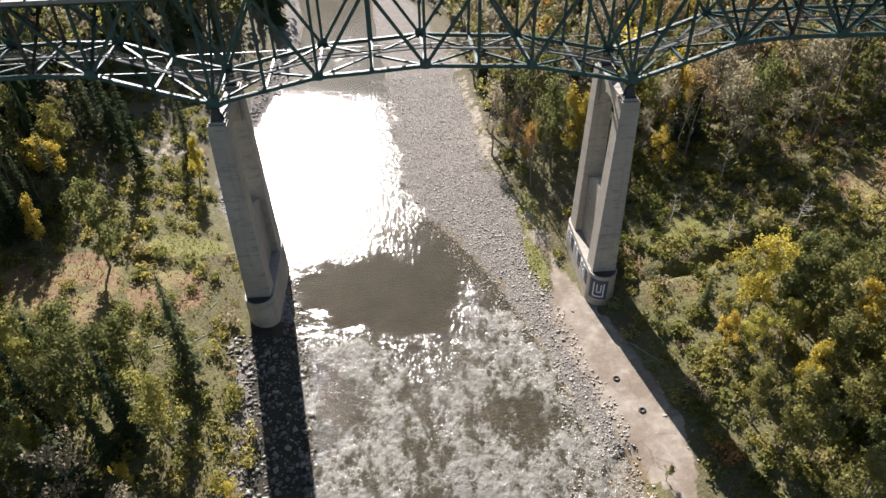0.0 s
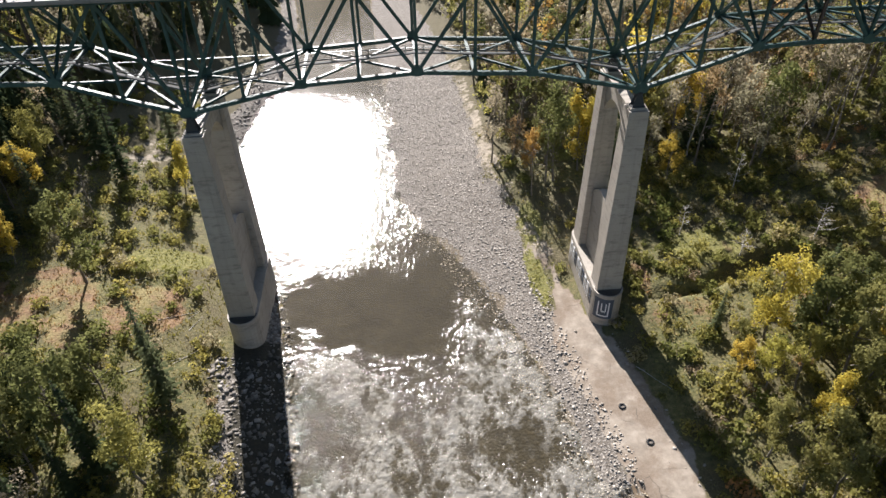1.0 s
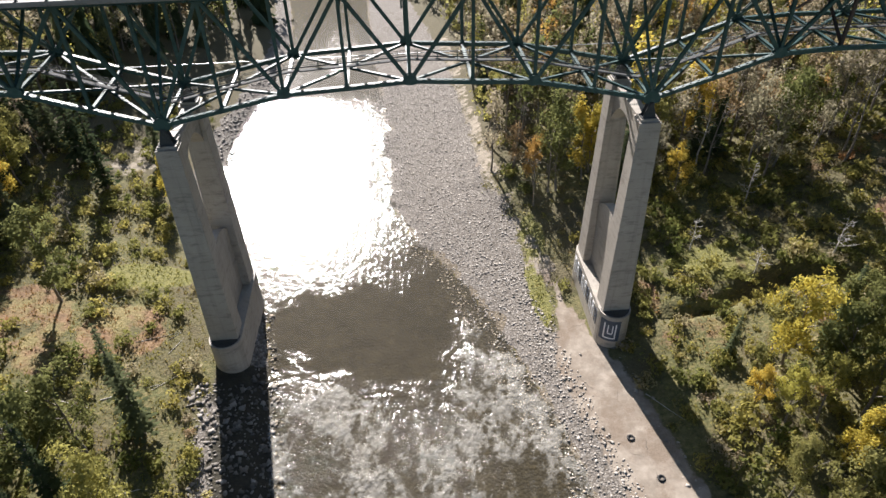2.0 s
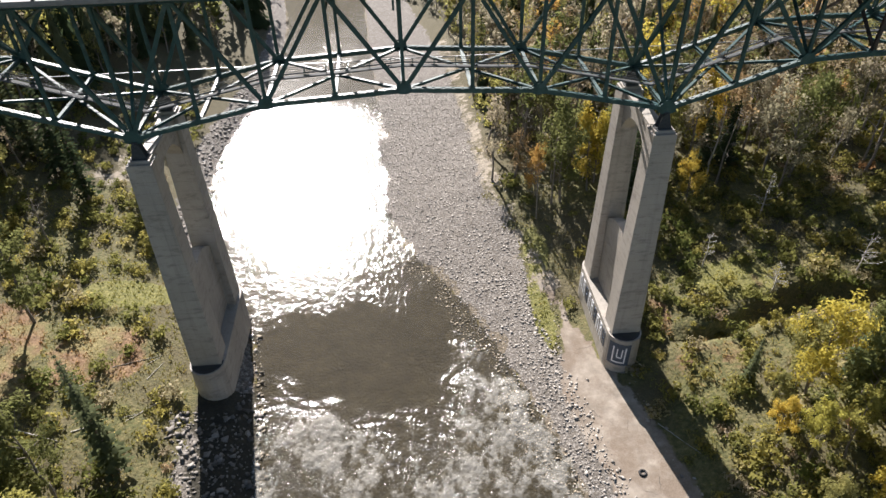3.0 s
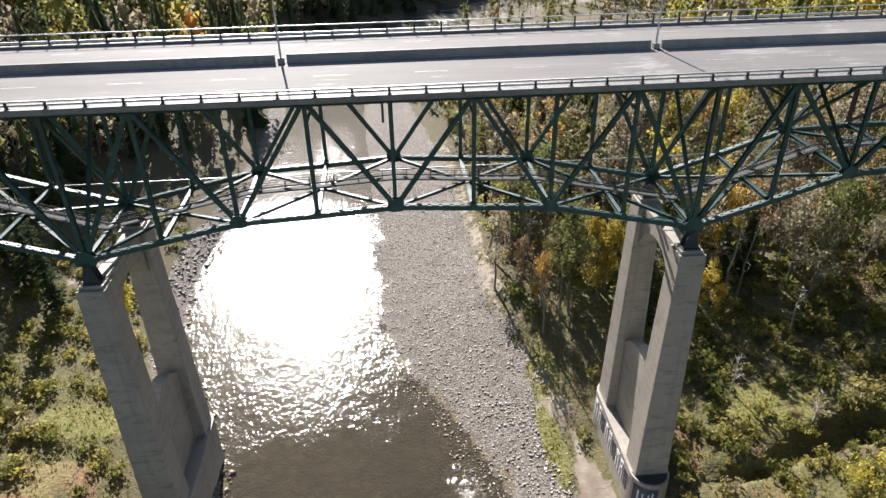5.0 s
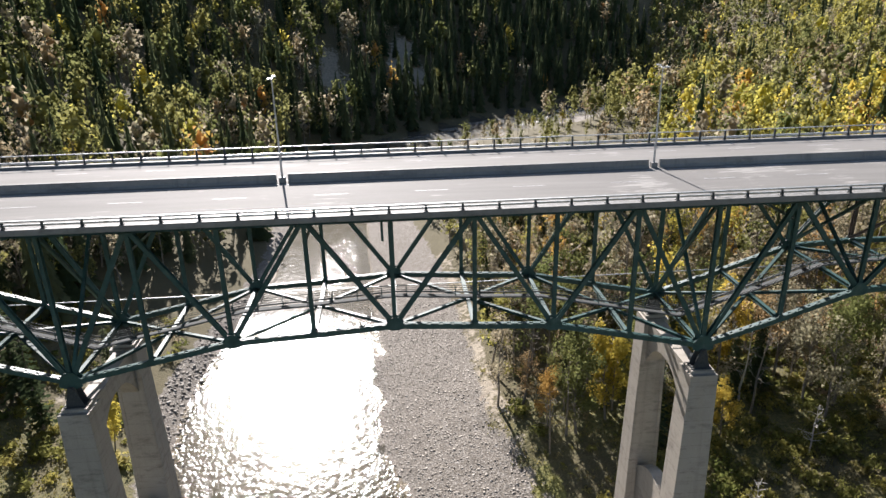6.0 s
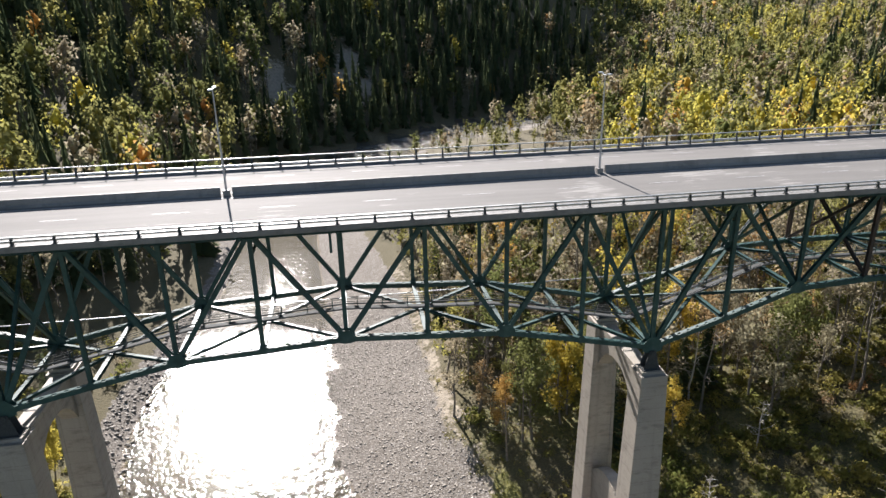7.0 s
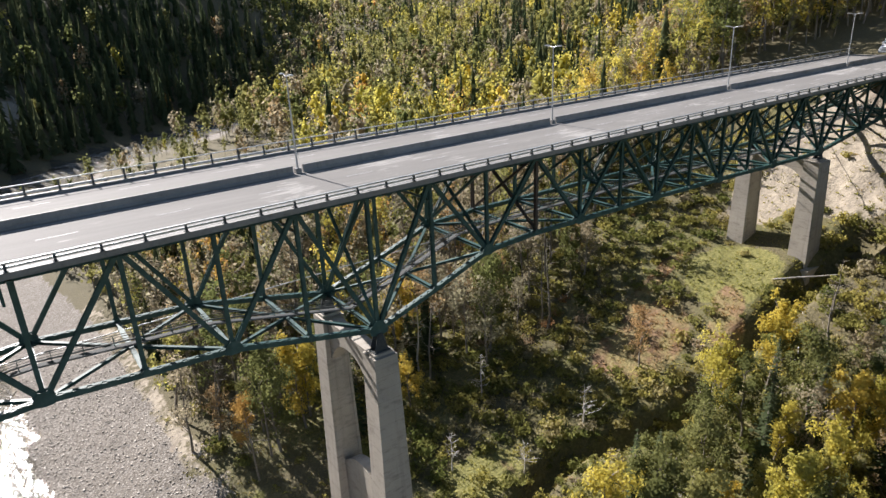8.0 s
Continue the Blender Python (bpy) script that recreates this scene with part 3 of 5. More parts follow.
for y in (NEAR_Y, FAR_Y):
    for k in range(K0, K1 + 1):
        if k < K1:
            bottom_chord(node(k, y), node(k + 1, y))
            part("top_chord", Solid().profile(node(k, y, True), node(k + 1, y, True), i_outline(0.6, 0.6)), STEEL, bridge)
            a, b = (k, k + 1) if k % 2 == 0 else (k + 1, k)
            part("diagonal", h_section(node(a, y), node(b, y, True), 0.4, 0.42, 0.05, 0.96), STEEL, bridge)
        wide = 0.36 if k % 4 else 0.44
        part("vertical", h_section(node(k, y), node(k, y, True), wide, 0.38, 0.03, 0.97), BROWN_STEEL if k in (7, -7) else STEEL, bridge)
        big = 1.05 if abs(k) in (4, 16) else 0.82 if k % 2 == 0 else 0.42
        gusset(k * PANEL, y, low(k) + 0.1, big)
        gusset(k * PANEL, y, TOP_Z, 0.42 if k % 2 == 0 else 0.85)

for k in range(K0, K1 + 1):
    x = k * PANEL
    s = Solid().profile(node(k, NEAR_Y + 0.3), node(k, FAR_Y - 0.3), i_outline(0.4, 0.4))
    part("cross_strut", s, STEEL, bridge)
    # floor beam with tapering brackets under the overhang
    s = Solid()
    outline = [(-4.7, 11.95), (-4.7, 11.75), (-0.3, 11.05), (12.7, 11.05), (17.1, 11.75), (17.1, 11.95)]
    s.prism(outline, "x", x - 0.06, x + 0.06)
    beam = part("floor_beam", s, STEEL, bridge)
    part("flange", Solid().box(x - 0.2, x + 0.2, -4.7, 17.1, 11.953, 12.0), STEEL, beam)
    part("flange", Solid().box(x - 0.2, x + 0.2, -0.3, 12.7, 11.0, 11.047), STEEL, beam)
    if k % 2 == 0:
        for d in (-1, 1):
            if K0 <= k + d <= K1:
                for y in (NEAR_Y, FAR_Y):
                    e = Vector(((k + d) * PANEL, MID_Y, low(k + d)))
                    part("lateral_brace", Solid().profile(node(k, y), e, i_outline(0.34, 0.3)), STEEL, bridge)
    if abs(k) == 4 or abs(k) >= 6:
        mat = BROWN_STEEL if k in (7, -7) else STEEL
        for y, o in ((NEAR_Y, FAR_Y), (FAR_Y, NEAR_Y)):
            s = Solid()
            p, q = node(k, y) + Vector((0, 0, 0.3)), node(k, o, True)
            off = 0.1 if y == NEAR_Y else -0.1
            s.profile(p + Vector((off, 0, 0)), q + Vector((off, 0, 0)), i_outline(0.3, 0.3))
            part("sway_brace", s, mat, bridge)
    elif k % 2:
        s = Solid()
        s.bar(node(k, NEAR_Y, True) - Vector((0, 0, 2.2)), node(k, FAR_Y, True) - Vector((0, 0, 2.2)), 0.2, 0.24)
        part("sway_strut", s, STEEL, bridge)

X0, X1 = K0 * PANEL, K1 * PANEL
for i in range(7):
    y = -3.2 + i * (18.8 / 6)
    s = Solid()
    s.profile((X0, y, 11.74), (X1, y, 11.74), i_outline(0.32, 0.58))
    part("stringer", s, STEEL, bridge)

# deck, kerbs and road
E0, E1 = -5.15, 17.55
FALL = 0.24  # from the crown to the kerbs
s = Solid().prism([(E0, 12.24), (E0 + 0.6, 12.04), (E1 - 0.6, 12.04), (E1, 12.24), (E1, 12.4), (E0, 12.4)], "x", X0 - 2, X1 + 2)
part("deck_slab", s, DECK_CONCRETE, bridge, "grey concrete deck slab")
s = Solid().prism([(E0 + 0.45, 12.402), (E1 - 0.45, 12.402), (E1 - 0.45, ROAD_Z - FALL), (MID_Y, ROAD_Z), (E0 + 0.45, ROAD_Z - FALL)], "x", X0 - 2, X1 + 2)
part("road_surface", s, ROAD, bridge, "pale worn road surface of the deck")
for y0, y1 in ((E0 - 0.03, E0 + 0.45), (E1 - 0.45, E1 + 0.03)):
    s = Solid().box(X0 - 2, X1 + 2, y0, y1, 12.402, 12.74).bevel(0.03)
    part("kerb", s, DECK_CONCRETE, bridge, "grey concrete kerb")
LAMP_X = (-118.0, -82.0, -46.1, -10.05, 26.3, 62.0, 101.3, 141.0)


def guard_rail(y, inward, bars, tall):
    """A railing of horizontal bars (height, half width, half depth) on leaning posts."""
    rail = None
    for z, w, d in bars:
        bar = Solid().box(X0 - 2, X1 + 2, y - w, y + w, z - d, z + d).bevel(0.02)
        if rail is None:
            rail = part("guard_rail", bar, GALV, bridge, "galvanised two-bar bridge railing")
        else:
            part("rail_bar", bar, GALV, rail)
    post = Solid()
    post.prism([(y - inward * 0.16, 12.744), (y + inward * 0.14, 12.744), (y + inward * 0.06, tall), (y - inward * 0.06, tall)], "x", -0.09, 0.09)
    post.box(-0.18, 0.18, y - 0.2, y + 0.2, 12.744, 12.78)
    me = post.mesh("post", GRATING)
    for i in range(int((X1 - X0) / 3.0) + 1):
        ob = part("post", me, GRATING, rail)
        ob.location.x = X0 + 0.6 + i * 3.0


guard_rail(E0 + 0.2, 1, ((13.36, 0.09, 0.06), (13.06, 0.06, 0.08)), 13.3)
guard_rail(E1 - 0.2, -1, ((13.06, 0.09, 0.12), (13.86, 0.05, 0.05)), 13.82)

cuts = [X0 - 2, *LAMP_X, X1 + 2]
for a, b in zip(cuts[:-1], cuts[1:]):
    outline = [(MID_Y + dy, ROAD_Z + dz) for dy, dz in ((-0.3, 0.003), (0.3, 0.003), (0.3, 0.07), (0.17, 0.25), (0.1, 0.8), (-0.1, 0.8), (-0.17, 0.25), (-0.3, 0.07))]
    s = Solid().prism(outline, "x", a + 0.55, b - 0.55)
    part("median_barrier", s, DECK_CONCRETE, bridge, "grey concrete median barrier")

dash = Solid().box(-1.5, 1.5, -0.07, 0.07, 0, 0.004).mesh("lane_dash", PAINT)
for y, shift in ((1.6, 12.9), (13.6, 12.2)):
    z = ROAD_Z - FALL * abs(y - MID_Y) / 10.9 + 0.004
    for i in range(-14, 20):
        ob = part("lane_dash", dash, PAINT, bridge)
        ob.location = (shift + i * 9.0, y, z)
for y in (MID_Y - 0.95, MID_Y + 0.95, E0 + 1.3, E1 - 1.3):
    z = ROAD_Z - FALL * abs(y - MID_Y) / 10.9 + 0.004
    part("edge_line", Solid().box(X0, X1, y - 0.06, y + 0.06, z, z + 0.006), PAINT, bridge, "faded white edge line")
for k in (-16, 16):
    part("expansion_joint", Solid().box(k * PANEL - 0.2, k * PANEL + 0.2, E0 + 0.5, E1 - 0.5, 12.5, ROAD_Z - FALL + 0.006), BROWN_STEEL, bridge, "dark steel expansion joint")

# catwalk and pipes along the middle of the lower bracing
for k in range(K0, K1):
    p, q = Vector((k * PANEL, MID_Y, low(k) + 0.32)), Vector(((k + 1) * PANEL, MID_Y, low(k + 1) + 0.32))
    walkway = part("catwalk", Solid().profile(p, q, [(-0.27, -0.12), (-0.22, -0.12), (-0.22, -0.02), (0.22, -0.02), (0.22, -0.12), (0.27, -0.12), (0.27, 0.03), (-0.27, 0.03)]), GRATING, bridge, "dull grey steel grating inspection catwalk")
    r = Solid()
    for o in (-0.32, 0.32):
        for h in (0.5, 1.0):
            r.bar(p, q, 0.045, 0.045, (o * 0.8, h))
    part("handrail", r, GRATING, walkway)
    for i in range(3):
        c = p + (q - p) * ((i + 0.5) / 3)
        for o in (-0.26, 0.26):
            part("stanchion", Solid().box(c.x - 0.03, c.x + 0.03, c.y + o - 0.03, c.y + o + 0.03, c.z, c.z + 1.02), STEEL, walkway)
    for o in (-0.62, 0.66):
        part("pipe", Solid().tube(p + Vector((0, o, 0.08)), q + Vector((0, o, 0.08)), 0.1, 0.1, 8), PIPE, bridge, "grey pipe along the catwalk")
part("cable", Solid().tube((X0, 13.1, -1.75), (X1, 13.1, -1.75), 0.06, 0.06, 6), GALV, bridge, "thin grey cable")
part("drain_pipe", Solid().tube((-0.62, -4.5, 10.2), (-0.62, -4.5, 12.3), 0.11, 0.11, 8), STEEL, bridge)


# ---- piers ----
def frustum(s, x, y, hx0, hy0, z0, hx1, hy1, z1, y1=None):
    y1 = y if y1 is None else y1
    return s.hexa([(x - hx0, y - hy0, z0), (x + hx0, y - hy0, z0), (x + hx0, y + hy0, z0), (x - hx0, y + hy0, z0), (x - hx1, y1 - hy1, z1), (x + hx1, y1 - hy1, z1), (x + hx1, y1 + hy1, z1), (x - hx1, y1 + hy1, z1)])


def pier(x, foot, shelf, top, bearing, tall, label):
    p = thing("bridge_pier", label, "bridge pier", (x, MID_Y, foot), "bridge piers")
    p["label"] = label

    def add(name, s, mat=CONCRETE, parent=None, lab=""):
        ob = part(name, s, mat, parent or p, lab)
        if parent is None:
            ob.matrix_parent_inverse = Matrix.Translation((-x, -MID_Y, -foot))
        return ob

    inner0 = 1.6
    hx0, hx1 = (2.08, 1.42) if tall else (2.35, 2.0)
    base = shelf if tall else foot
    for y, d in ((NEAR_Y, -1), (FAR_Y, 1)):
        s = Solid()
        frustum(s, x, y + d * 0.15, hx0, 1.75, base, hx1, 1.35, top, y)
        s.bevel(0.09)
        add("leg", s)
        for e in (-1, 1):
            rib = Solid()
            frustum(rib, x + e * (hx0 - 0.24), y + d * 0.15 - d * 1.75, 0.2, 0.09, base + 0.02, 0.16, 0.09, top - 0.4, y - d * 1.35)
            for v in rib.bm.verts:
                if v.co.z > top - 1:
                    v.co.x -= e * (hx0 - hx1)
            add("corner_rib", rib)
        s = Solid()
        s.box(x - 1.2, x + 1.2, y - 0.9, y + 0.9, top + 0.003, top + 0.35).bevel(0.05)
        add("bearing_plinth", s)
        s = Solid()
        s.box(x - 1.0, x + 1.0, y - 0.7, y + 0.7, top + 0.354, top + 0.45)
        shoe = add("bearing", s, GRATING, None, "grey steel bridge bearing")
        for o in (-0.45, 0.45):
            add("rib", frustum(Solid(), x, y + o, 0.85, 0.04, top + 0.453, 0.3, 0.04, bearing), GRATING, shoe)
        add("pin", Solid().tube((x, y - 0.6, bearing - 0.25), (x, y + 0.6, bearing - 0.25), 0.2, 0.2, 12), GRATING, shoe)
    # cross beam with an arched soffit
    y0, y1 = NEAR_Y + 1.1, FAR_Y - 1.1
    n, drop, rise = 14, (6.0 if tall else 4.2), (2.2 if tall else 1.6)
    arch = [(y0 + (y1 - y0) * i / n, top - rise - (drop - rise) * abs(2 * i / n - 1) ** 2.6) for i in range(n + 1)]
    s = Solid()
    s.prism([(y1, top - 0.12), (y0, top - 0.12)] + arch, "x", x - hx1 * 0.62, x + hx1 * 0.62)
    add("cross_beam", s)
    if not tall:
        s = Solid().box(x - 3.4, x + 3.4, -3, 3, foot - 3, foot + 0.15).bevel(0.1)
        add("footing", s)
        s = Solid().box(x - 3.4, x + 3.4, FAR_Y - 3, FAR_Y + 3, foot - 3, foot + 0.15).bevel(0.1)
        add("footing", s)
        return p
    # low web wall between the legs, its top edge curving up to them
    y0, y1 = NEAR_Y + 1.2, FAR_Y - 1.2
    scoop = [(y0 + (y1 - y0) * i / n, shelf + 14.0 - 2.6 * abs(2 * i / n - 1) ** 1.8) for i in range(n + 1)]
    s = Solid()
    s.prism([(y1, shelf + 0.003), (y0, shelf + 0.003)] + scoop, "x", x - 0.75, x + 0.75)
    add("web_wall", s)
    # plinth with rounded noses
    ends = []
    for c, a0 in ((FAR_Y + 1.2, 0), (NEAR_Y - 1.2, 180)):
        ends += [(x + 2.5 * math.cos(radians(a0 + a)), c + 2.6 * math.sin(radians(a0 + a))) for a in range(0, 181, 15)]
    s = Solid()
    s.prism(ends, "z", foot - 4, shelf)
    for v in s.bm.verts:
        if v.co.z < shelf - 1:
            v.co.x = x + (v.co.x - x) * 1.06
    s.bevel(0.12)
    add("plinth", s)
    # thin near-black slab over the plinth's nose in front of the leg
    c = NEAR_Y - 1.2
    nose = [(x + 2.3 * math.cos(radians(180 + a)), c + 2.35 * math.sin(radians(180 + a))) for a in range(0, 181, 15)]
    add("ledge", Solid().prism(nose, "z", shelf + 0.004, shelf + 0.03), BLACK_CONCRETE, None, "near-black concrete ledge")
    return p


pier_right = pier(30.48, -45.0, -39.3, -6.9, -4.4, True, "tall pale concrete pier with two legs, sprayed with graffiti")
pier(-30.48, -46.6, -39.5, -6.9, -4.4, True, "tall pale concrete pier with two legs standing at the water")
pier(121.92, -21.5, -21.5, -1.5, -0.3, False, "short pale concrete pier with two legs on the bank")
pier(-121.92, -21.5, -21.5, -1.5, -0.3, False, "short pale concrete pier with two legs on the far slope")


def graffiti():
    """Unreadable sprayed letters: plain bars on the side and the nose of the right pier's plinth."""
    x0 = 30.48 - 2.5
    for i in range(9):
        y = -0.6 + i * 1.65
        for dy, z0, z1, w in ((0, -43.2, -40.2, 0.22), (0.75, -43.2, -40.2, 0.22), (0.37, -41.9 + 0.5 * (i % 3), -41.6 + 0.5 * (i % 3), 0.75), (0.37, -40.5, -40.2, 0.75 if i % 2 else 0.3)):
            s = Solid().box(x0 - 0.12, x0 - 0.02, y + dy - w / 2, y + dy + w / 2, z0, z1)
            ob = part("graffiti_stroke", s, GRAFFITI if i % 3 else GRAFFITI_PANEL_DARK, pier_right, "white spray paint strokes" if i % 3 else "")
            ob.matrix_parent_inverse = Matrix.Translation((-30.48, -MID_Y, 45.0))
    # a framed mark on the rounded nose, following its curve
    c, r = NEAR_Y - 1.2, 3.06
    # the first row is the dark panel behind the mark
    for a0, a1, z0, z1 in ((206, 280, -44.3, -40.0), (222, 227, -43.6, -40.6), (262, 267, -43.6, -40.6), (222, 267, -43.8, -43.55), (236, 240, -42.6, -40.9), (252, 256, -42.6, -40.9), (238, 254, -42.8, -42.55)):
        s = Solid()
        n = max(1, round((a1 - a0) / 6))
        ground = a0 == 206
        lift = 0.015 if ground else 0.03
        for i in range(n):
            b0, b1 = radians(a0 + (a1 - a0) * i / n), radians(a0 + (a1 - a0) * (i + 1) / n)
            pts = []
            for z in (z0, z1):
                for rr, b in ((r - 0.05, b0), (r + lift, b0), (r + lift, b1), (r - 0.05, b1)):
                    pts.append((30.48 + 0.85 * rr * math.cos(b), c + 0.865 * rr * math.sin(b), z))
            s.hexa(pts)
        ob = part("graffiti_ground" if ground else "graffiti_stroke", s, GRAFFITI_PANEL_DARK if ground else GRAFFITI, pier_right, "dark panel behind the framed mark" if ground else "white spray paint strokes")
        ob.matrix_parent_inverse = Matrix.Translation((-30.48, -MID_Y, 45.0))


graffiti()


# ---- lamps on the median ----
def street_lamp():
    lamp = thing("street_lamp", "tall grey double-arm street lamp on the concrete median", "street lamp", (0, 0, 0), "lamps along the median")
    part("base", Solid().box(-0.3, 0.3, -0.28, 0.28, 0, 0.5).bevel(0.04), DECK_CONCRETE, lamp)
    part("pole", Solid().tube((0, 0, 0.5), (0, 0, 9.7), 0.11, 0.06, 10), GALV, lamp)
    for d in (-1, 1):
        arm = part("arm", Solid().tube((0, 0, 9.55), (0, d * 0.85, 9.72), 0.045, 0.04, 6), GALV, lamp)
        head = part("lamp_head", Solid().box(-0.16, 0.16, d * 1.08 - 0.3, d * 1.08 + 0.3, 9.68, 9.8).bevel(0.05), GALV, arm)
    return lamp


first = street_lamp()
first.location = (LAMP_X[0], MID_Y, ROAD_Z + 0.003)
for x in LAMP_X[1:]:
    copy_thing(first, pose(x, MID_Y, ROAD_Z + 0.003))


# ---- the lorry at the end of the bridge ----
def lorry(at, turn):
    lo = thing("lorry", "white long-nosed lorry tractor unit driving on the bridge road", "lorry")
    part("bonnet", Solid().prism([(3.0, 0.9), (5.1, 0.9), (5.2, 1.35), (5.0, 1.75), (3.0, 1.95)], "y", -0.95, 0.95).bevel(0.12, 2), WHITE_PAINT, lo)
    part("cab", Solid().prism([(0.6, 0.9), (3.05, 0.9), (3.05, 1.9), (2.75, 2.9), (2.2, 3.3), (0.6, 3.6)], "y", -1.2, 1.2).bevel(0.1, 2), WHITE_PAINT, lo)
    part("windscreen", Solid().hexa([(3.06, -1.0, 2.0), (3.1, -1.0, 2.0), (3.1, 1.0, 2.0), (3.06, 1.0, 2.0), (2.8, -0.95, 2.8), (2.84, -0.95, 2.8), (2.84, 0.95, 2.8), (2.8, 0.95, 2.8)]), DARK_GLASS, lo)
    for d in (-1, 1):
        part("side_window", Solid().box(1.9, 2.65, d * 1.21 - 0.02, d * 1.21 + 0.02, 2.0, 2.7), DARK_GLASS, lo)
        part("fender", Solid().prism([(3.5, 0.75), (4.9, 0.75), (4.8, 1.2), (4.2, 1.4), (3.6, 1.2)], "y", d * 1.1 - 0.18, d * 1.1 + 0.18).bevel(0.08), WHITE_PAINT, lo)
        part("headlight", Solid().box(5.06, 5.16, d * 0.8 - 0.15, d * 0.8 + 0.15, 1.0, 1.25).bevel(0.04), LENS, lo)
        part("mirror", Solid().box(2.95, 3.05, d * 1.42 - 0.1, d * 1.42 + 0.1, 1.9, 2.6), WHITE_PAINT, lo)
        part("exhaust", Solid().tube((0.4, d * 1.15, 1.0), (0.4, d * 1.15, 4.0), 0.1, 0.1), GALV, lo)
        for x in (4.2, -1.4, -2.8):
            tyre = part("wheel", Solid().tube((x, d * 1.05 - 0.16, 0.52), (x, d * 1.05 + 0.16, 0.52), 0.52, 0.52, 20).bevel(0.05), RUBBER, lo)
            part("rim", Solid().tube((x, d * 1.05 - 0.18, 0.52), (x, d * 1.05 + 0.18, 0.52), 0.28, 0.28, 14), GALV, tyre)
    part("grille", Solid().box(5.14, 5.24, -0.5, 0.5, 0.95, 1.6).bevel(0.03), GALV, lo)
    part("bumper", Solid().box(5.0, 5.35, -1.2, 1.2, 0.45, 0.8).bevel(0.06), GALV, lo)
    part("frame", Solid().box(-3.6, 5.0, -0.45, 0.45, 0.6, 0.9), RUBBER, lo)
    part("trailer", Solid().box(-14, -0.1, -1.28, 1.28, 1.2, 4.0).bevel(0.06), WHITE_PAINT, lo, "white box trailer")
    lo.matrix_basis = pose(*at, 0, 0, turn)
    return lo


lorry((172.5, 10.6, ROAD_Z - 0.08), 180)

# the road beyond the right end
s = Solid().prism([(E0, 11.9), (E1, 11.9), (E1, ROAD_Z - FALL), (MID_Y, ROAD_Z - 0.01), (E0, ROAD_Z - FALL)], "x", X1 + 2.003, X1 + 260)
tagged(new("road", s.mesh("road", ROAD)), "pale worn highway beyond the bridge end", "road", kind="structure")
s = Solid().box(X1 - 1.5, X1 + 1.99, E0 + 0.5, E1 - 0.5, -6, 11.9)
tagged(new("abutment", s.mesh("abutment", CONCRETE)), "pale concrete abutment under the bridge end", "abutment", kind="structure")
s = Solid().box(X0 - 1.99, X0 + 1.5, E0 + 0.5, E1 - 0.5, -6, 11.9)
tagged(new("abutment", s.mesh("abutment", CONCRETE)), "pale concrete abutment under the bridge end", "abutment", kind="structure")

# ---- trees, shrubs and stones ----
rng = np.random.default_rng(7)


def tube_mesh(path, radii, n=6):
    """A tapering tube along a path of points."""
    path, radii = np.asarray(path, float), np.asarray(radii, float)
    a = np.arange(n) * math.tau / n
    d = np.gradient(path, axis=0)
    d /= np.linalg.norm(d, axis=1)[:, None]
    ref = np.where(np.abs(d[:, 2:3]) > 0.9, [[1.0, 0, 0]], [[0, 0, 1.0]])
    s = np.cross(d, ref)
    s /= np.linalg.norm(s, axis=1)[:, None]
    u = np.cross(s, d)
    v = path[:, None] + radii[:, None, None] * (np.cos(a)[None, :, None] * s[:, None] + np.sin(a)[None, :, None] * u[:, None])
    i = np.arange(len(path) * n).reshape(-1, n)
    p, q = i[:-1].ravel(), np.roll(i, -1, 1)[:-1].ravel()
    r, t = np.roll(i, -1, 1)[1:].ravel(), i[1:].ravel()
    return v.reshape(-1, 3), np.concatenate([np.stack([p, q, r], 1), np.stack([p, r, t], 1)])


def join(pieces):
    vs, fs, n = [], [], 0
    for v, f in pieces:
        vs.append(v)
        fs.append(f + n)
        n += len(v)
    return np.concatenate(vs), np.concatenate(fs)


def leaves(centres, sizes, aspect=0.8, loose=0.8):
    """A three-cornered leaf spray at each centre, facing roughly away from the crown's axis."""
    n = len(centres)
    mid = np.median(centres, axis=0)
    half = max(1e-3, np.ptp(centres[:, 2]) / 2)
    out = (centres - mid) * [1, 1, min(1.0, 1.6 / half)]
    out /= np.linalg.norm(out, axis=1)[:, None] + 1e-6
    r = rng.normal(size=(n, 3))
    out = out + [0, 0, 0.25] + loose * r / np.linalg.norm(r, axis=1)[:, None]
    a = np.cross(out, rng.normal(size=(n, 3)))
    a /= np.linalg.norm(a, axis=1)[:, None]
    b = np.cross(out, a)
    b /= np.linalg.norm(b, axis=1)[:, None]
    sizes = np.broadcast_to(sizes, n)[:, None]
    v = np.stack([centres - a * sizes, centres + a * sizes * 0.6 + b * sizes * aspect, centres + a * sizes * 0.7 - b * sizes * aspect], 1).reshape(-1, 3)
    return v, np.arange(3 * n).reshape(n, 3)


def in_clumps(clumps, radii, n, hollow=0.45):
    w = radii ** 2
    k = rng.choice(len(clumps), n, p=w / w.sum())
    d = rng.normal(size=(n, 3))
    d /= np.linalg.norm(d, axis=1)[:, None]
    r = radii[k] * (hollow + (1 - hollow) * rng.random(n) ** 0.6)
    return clumps[k] + d * r[:, None] * [1, 1, 0.85]


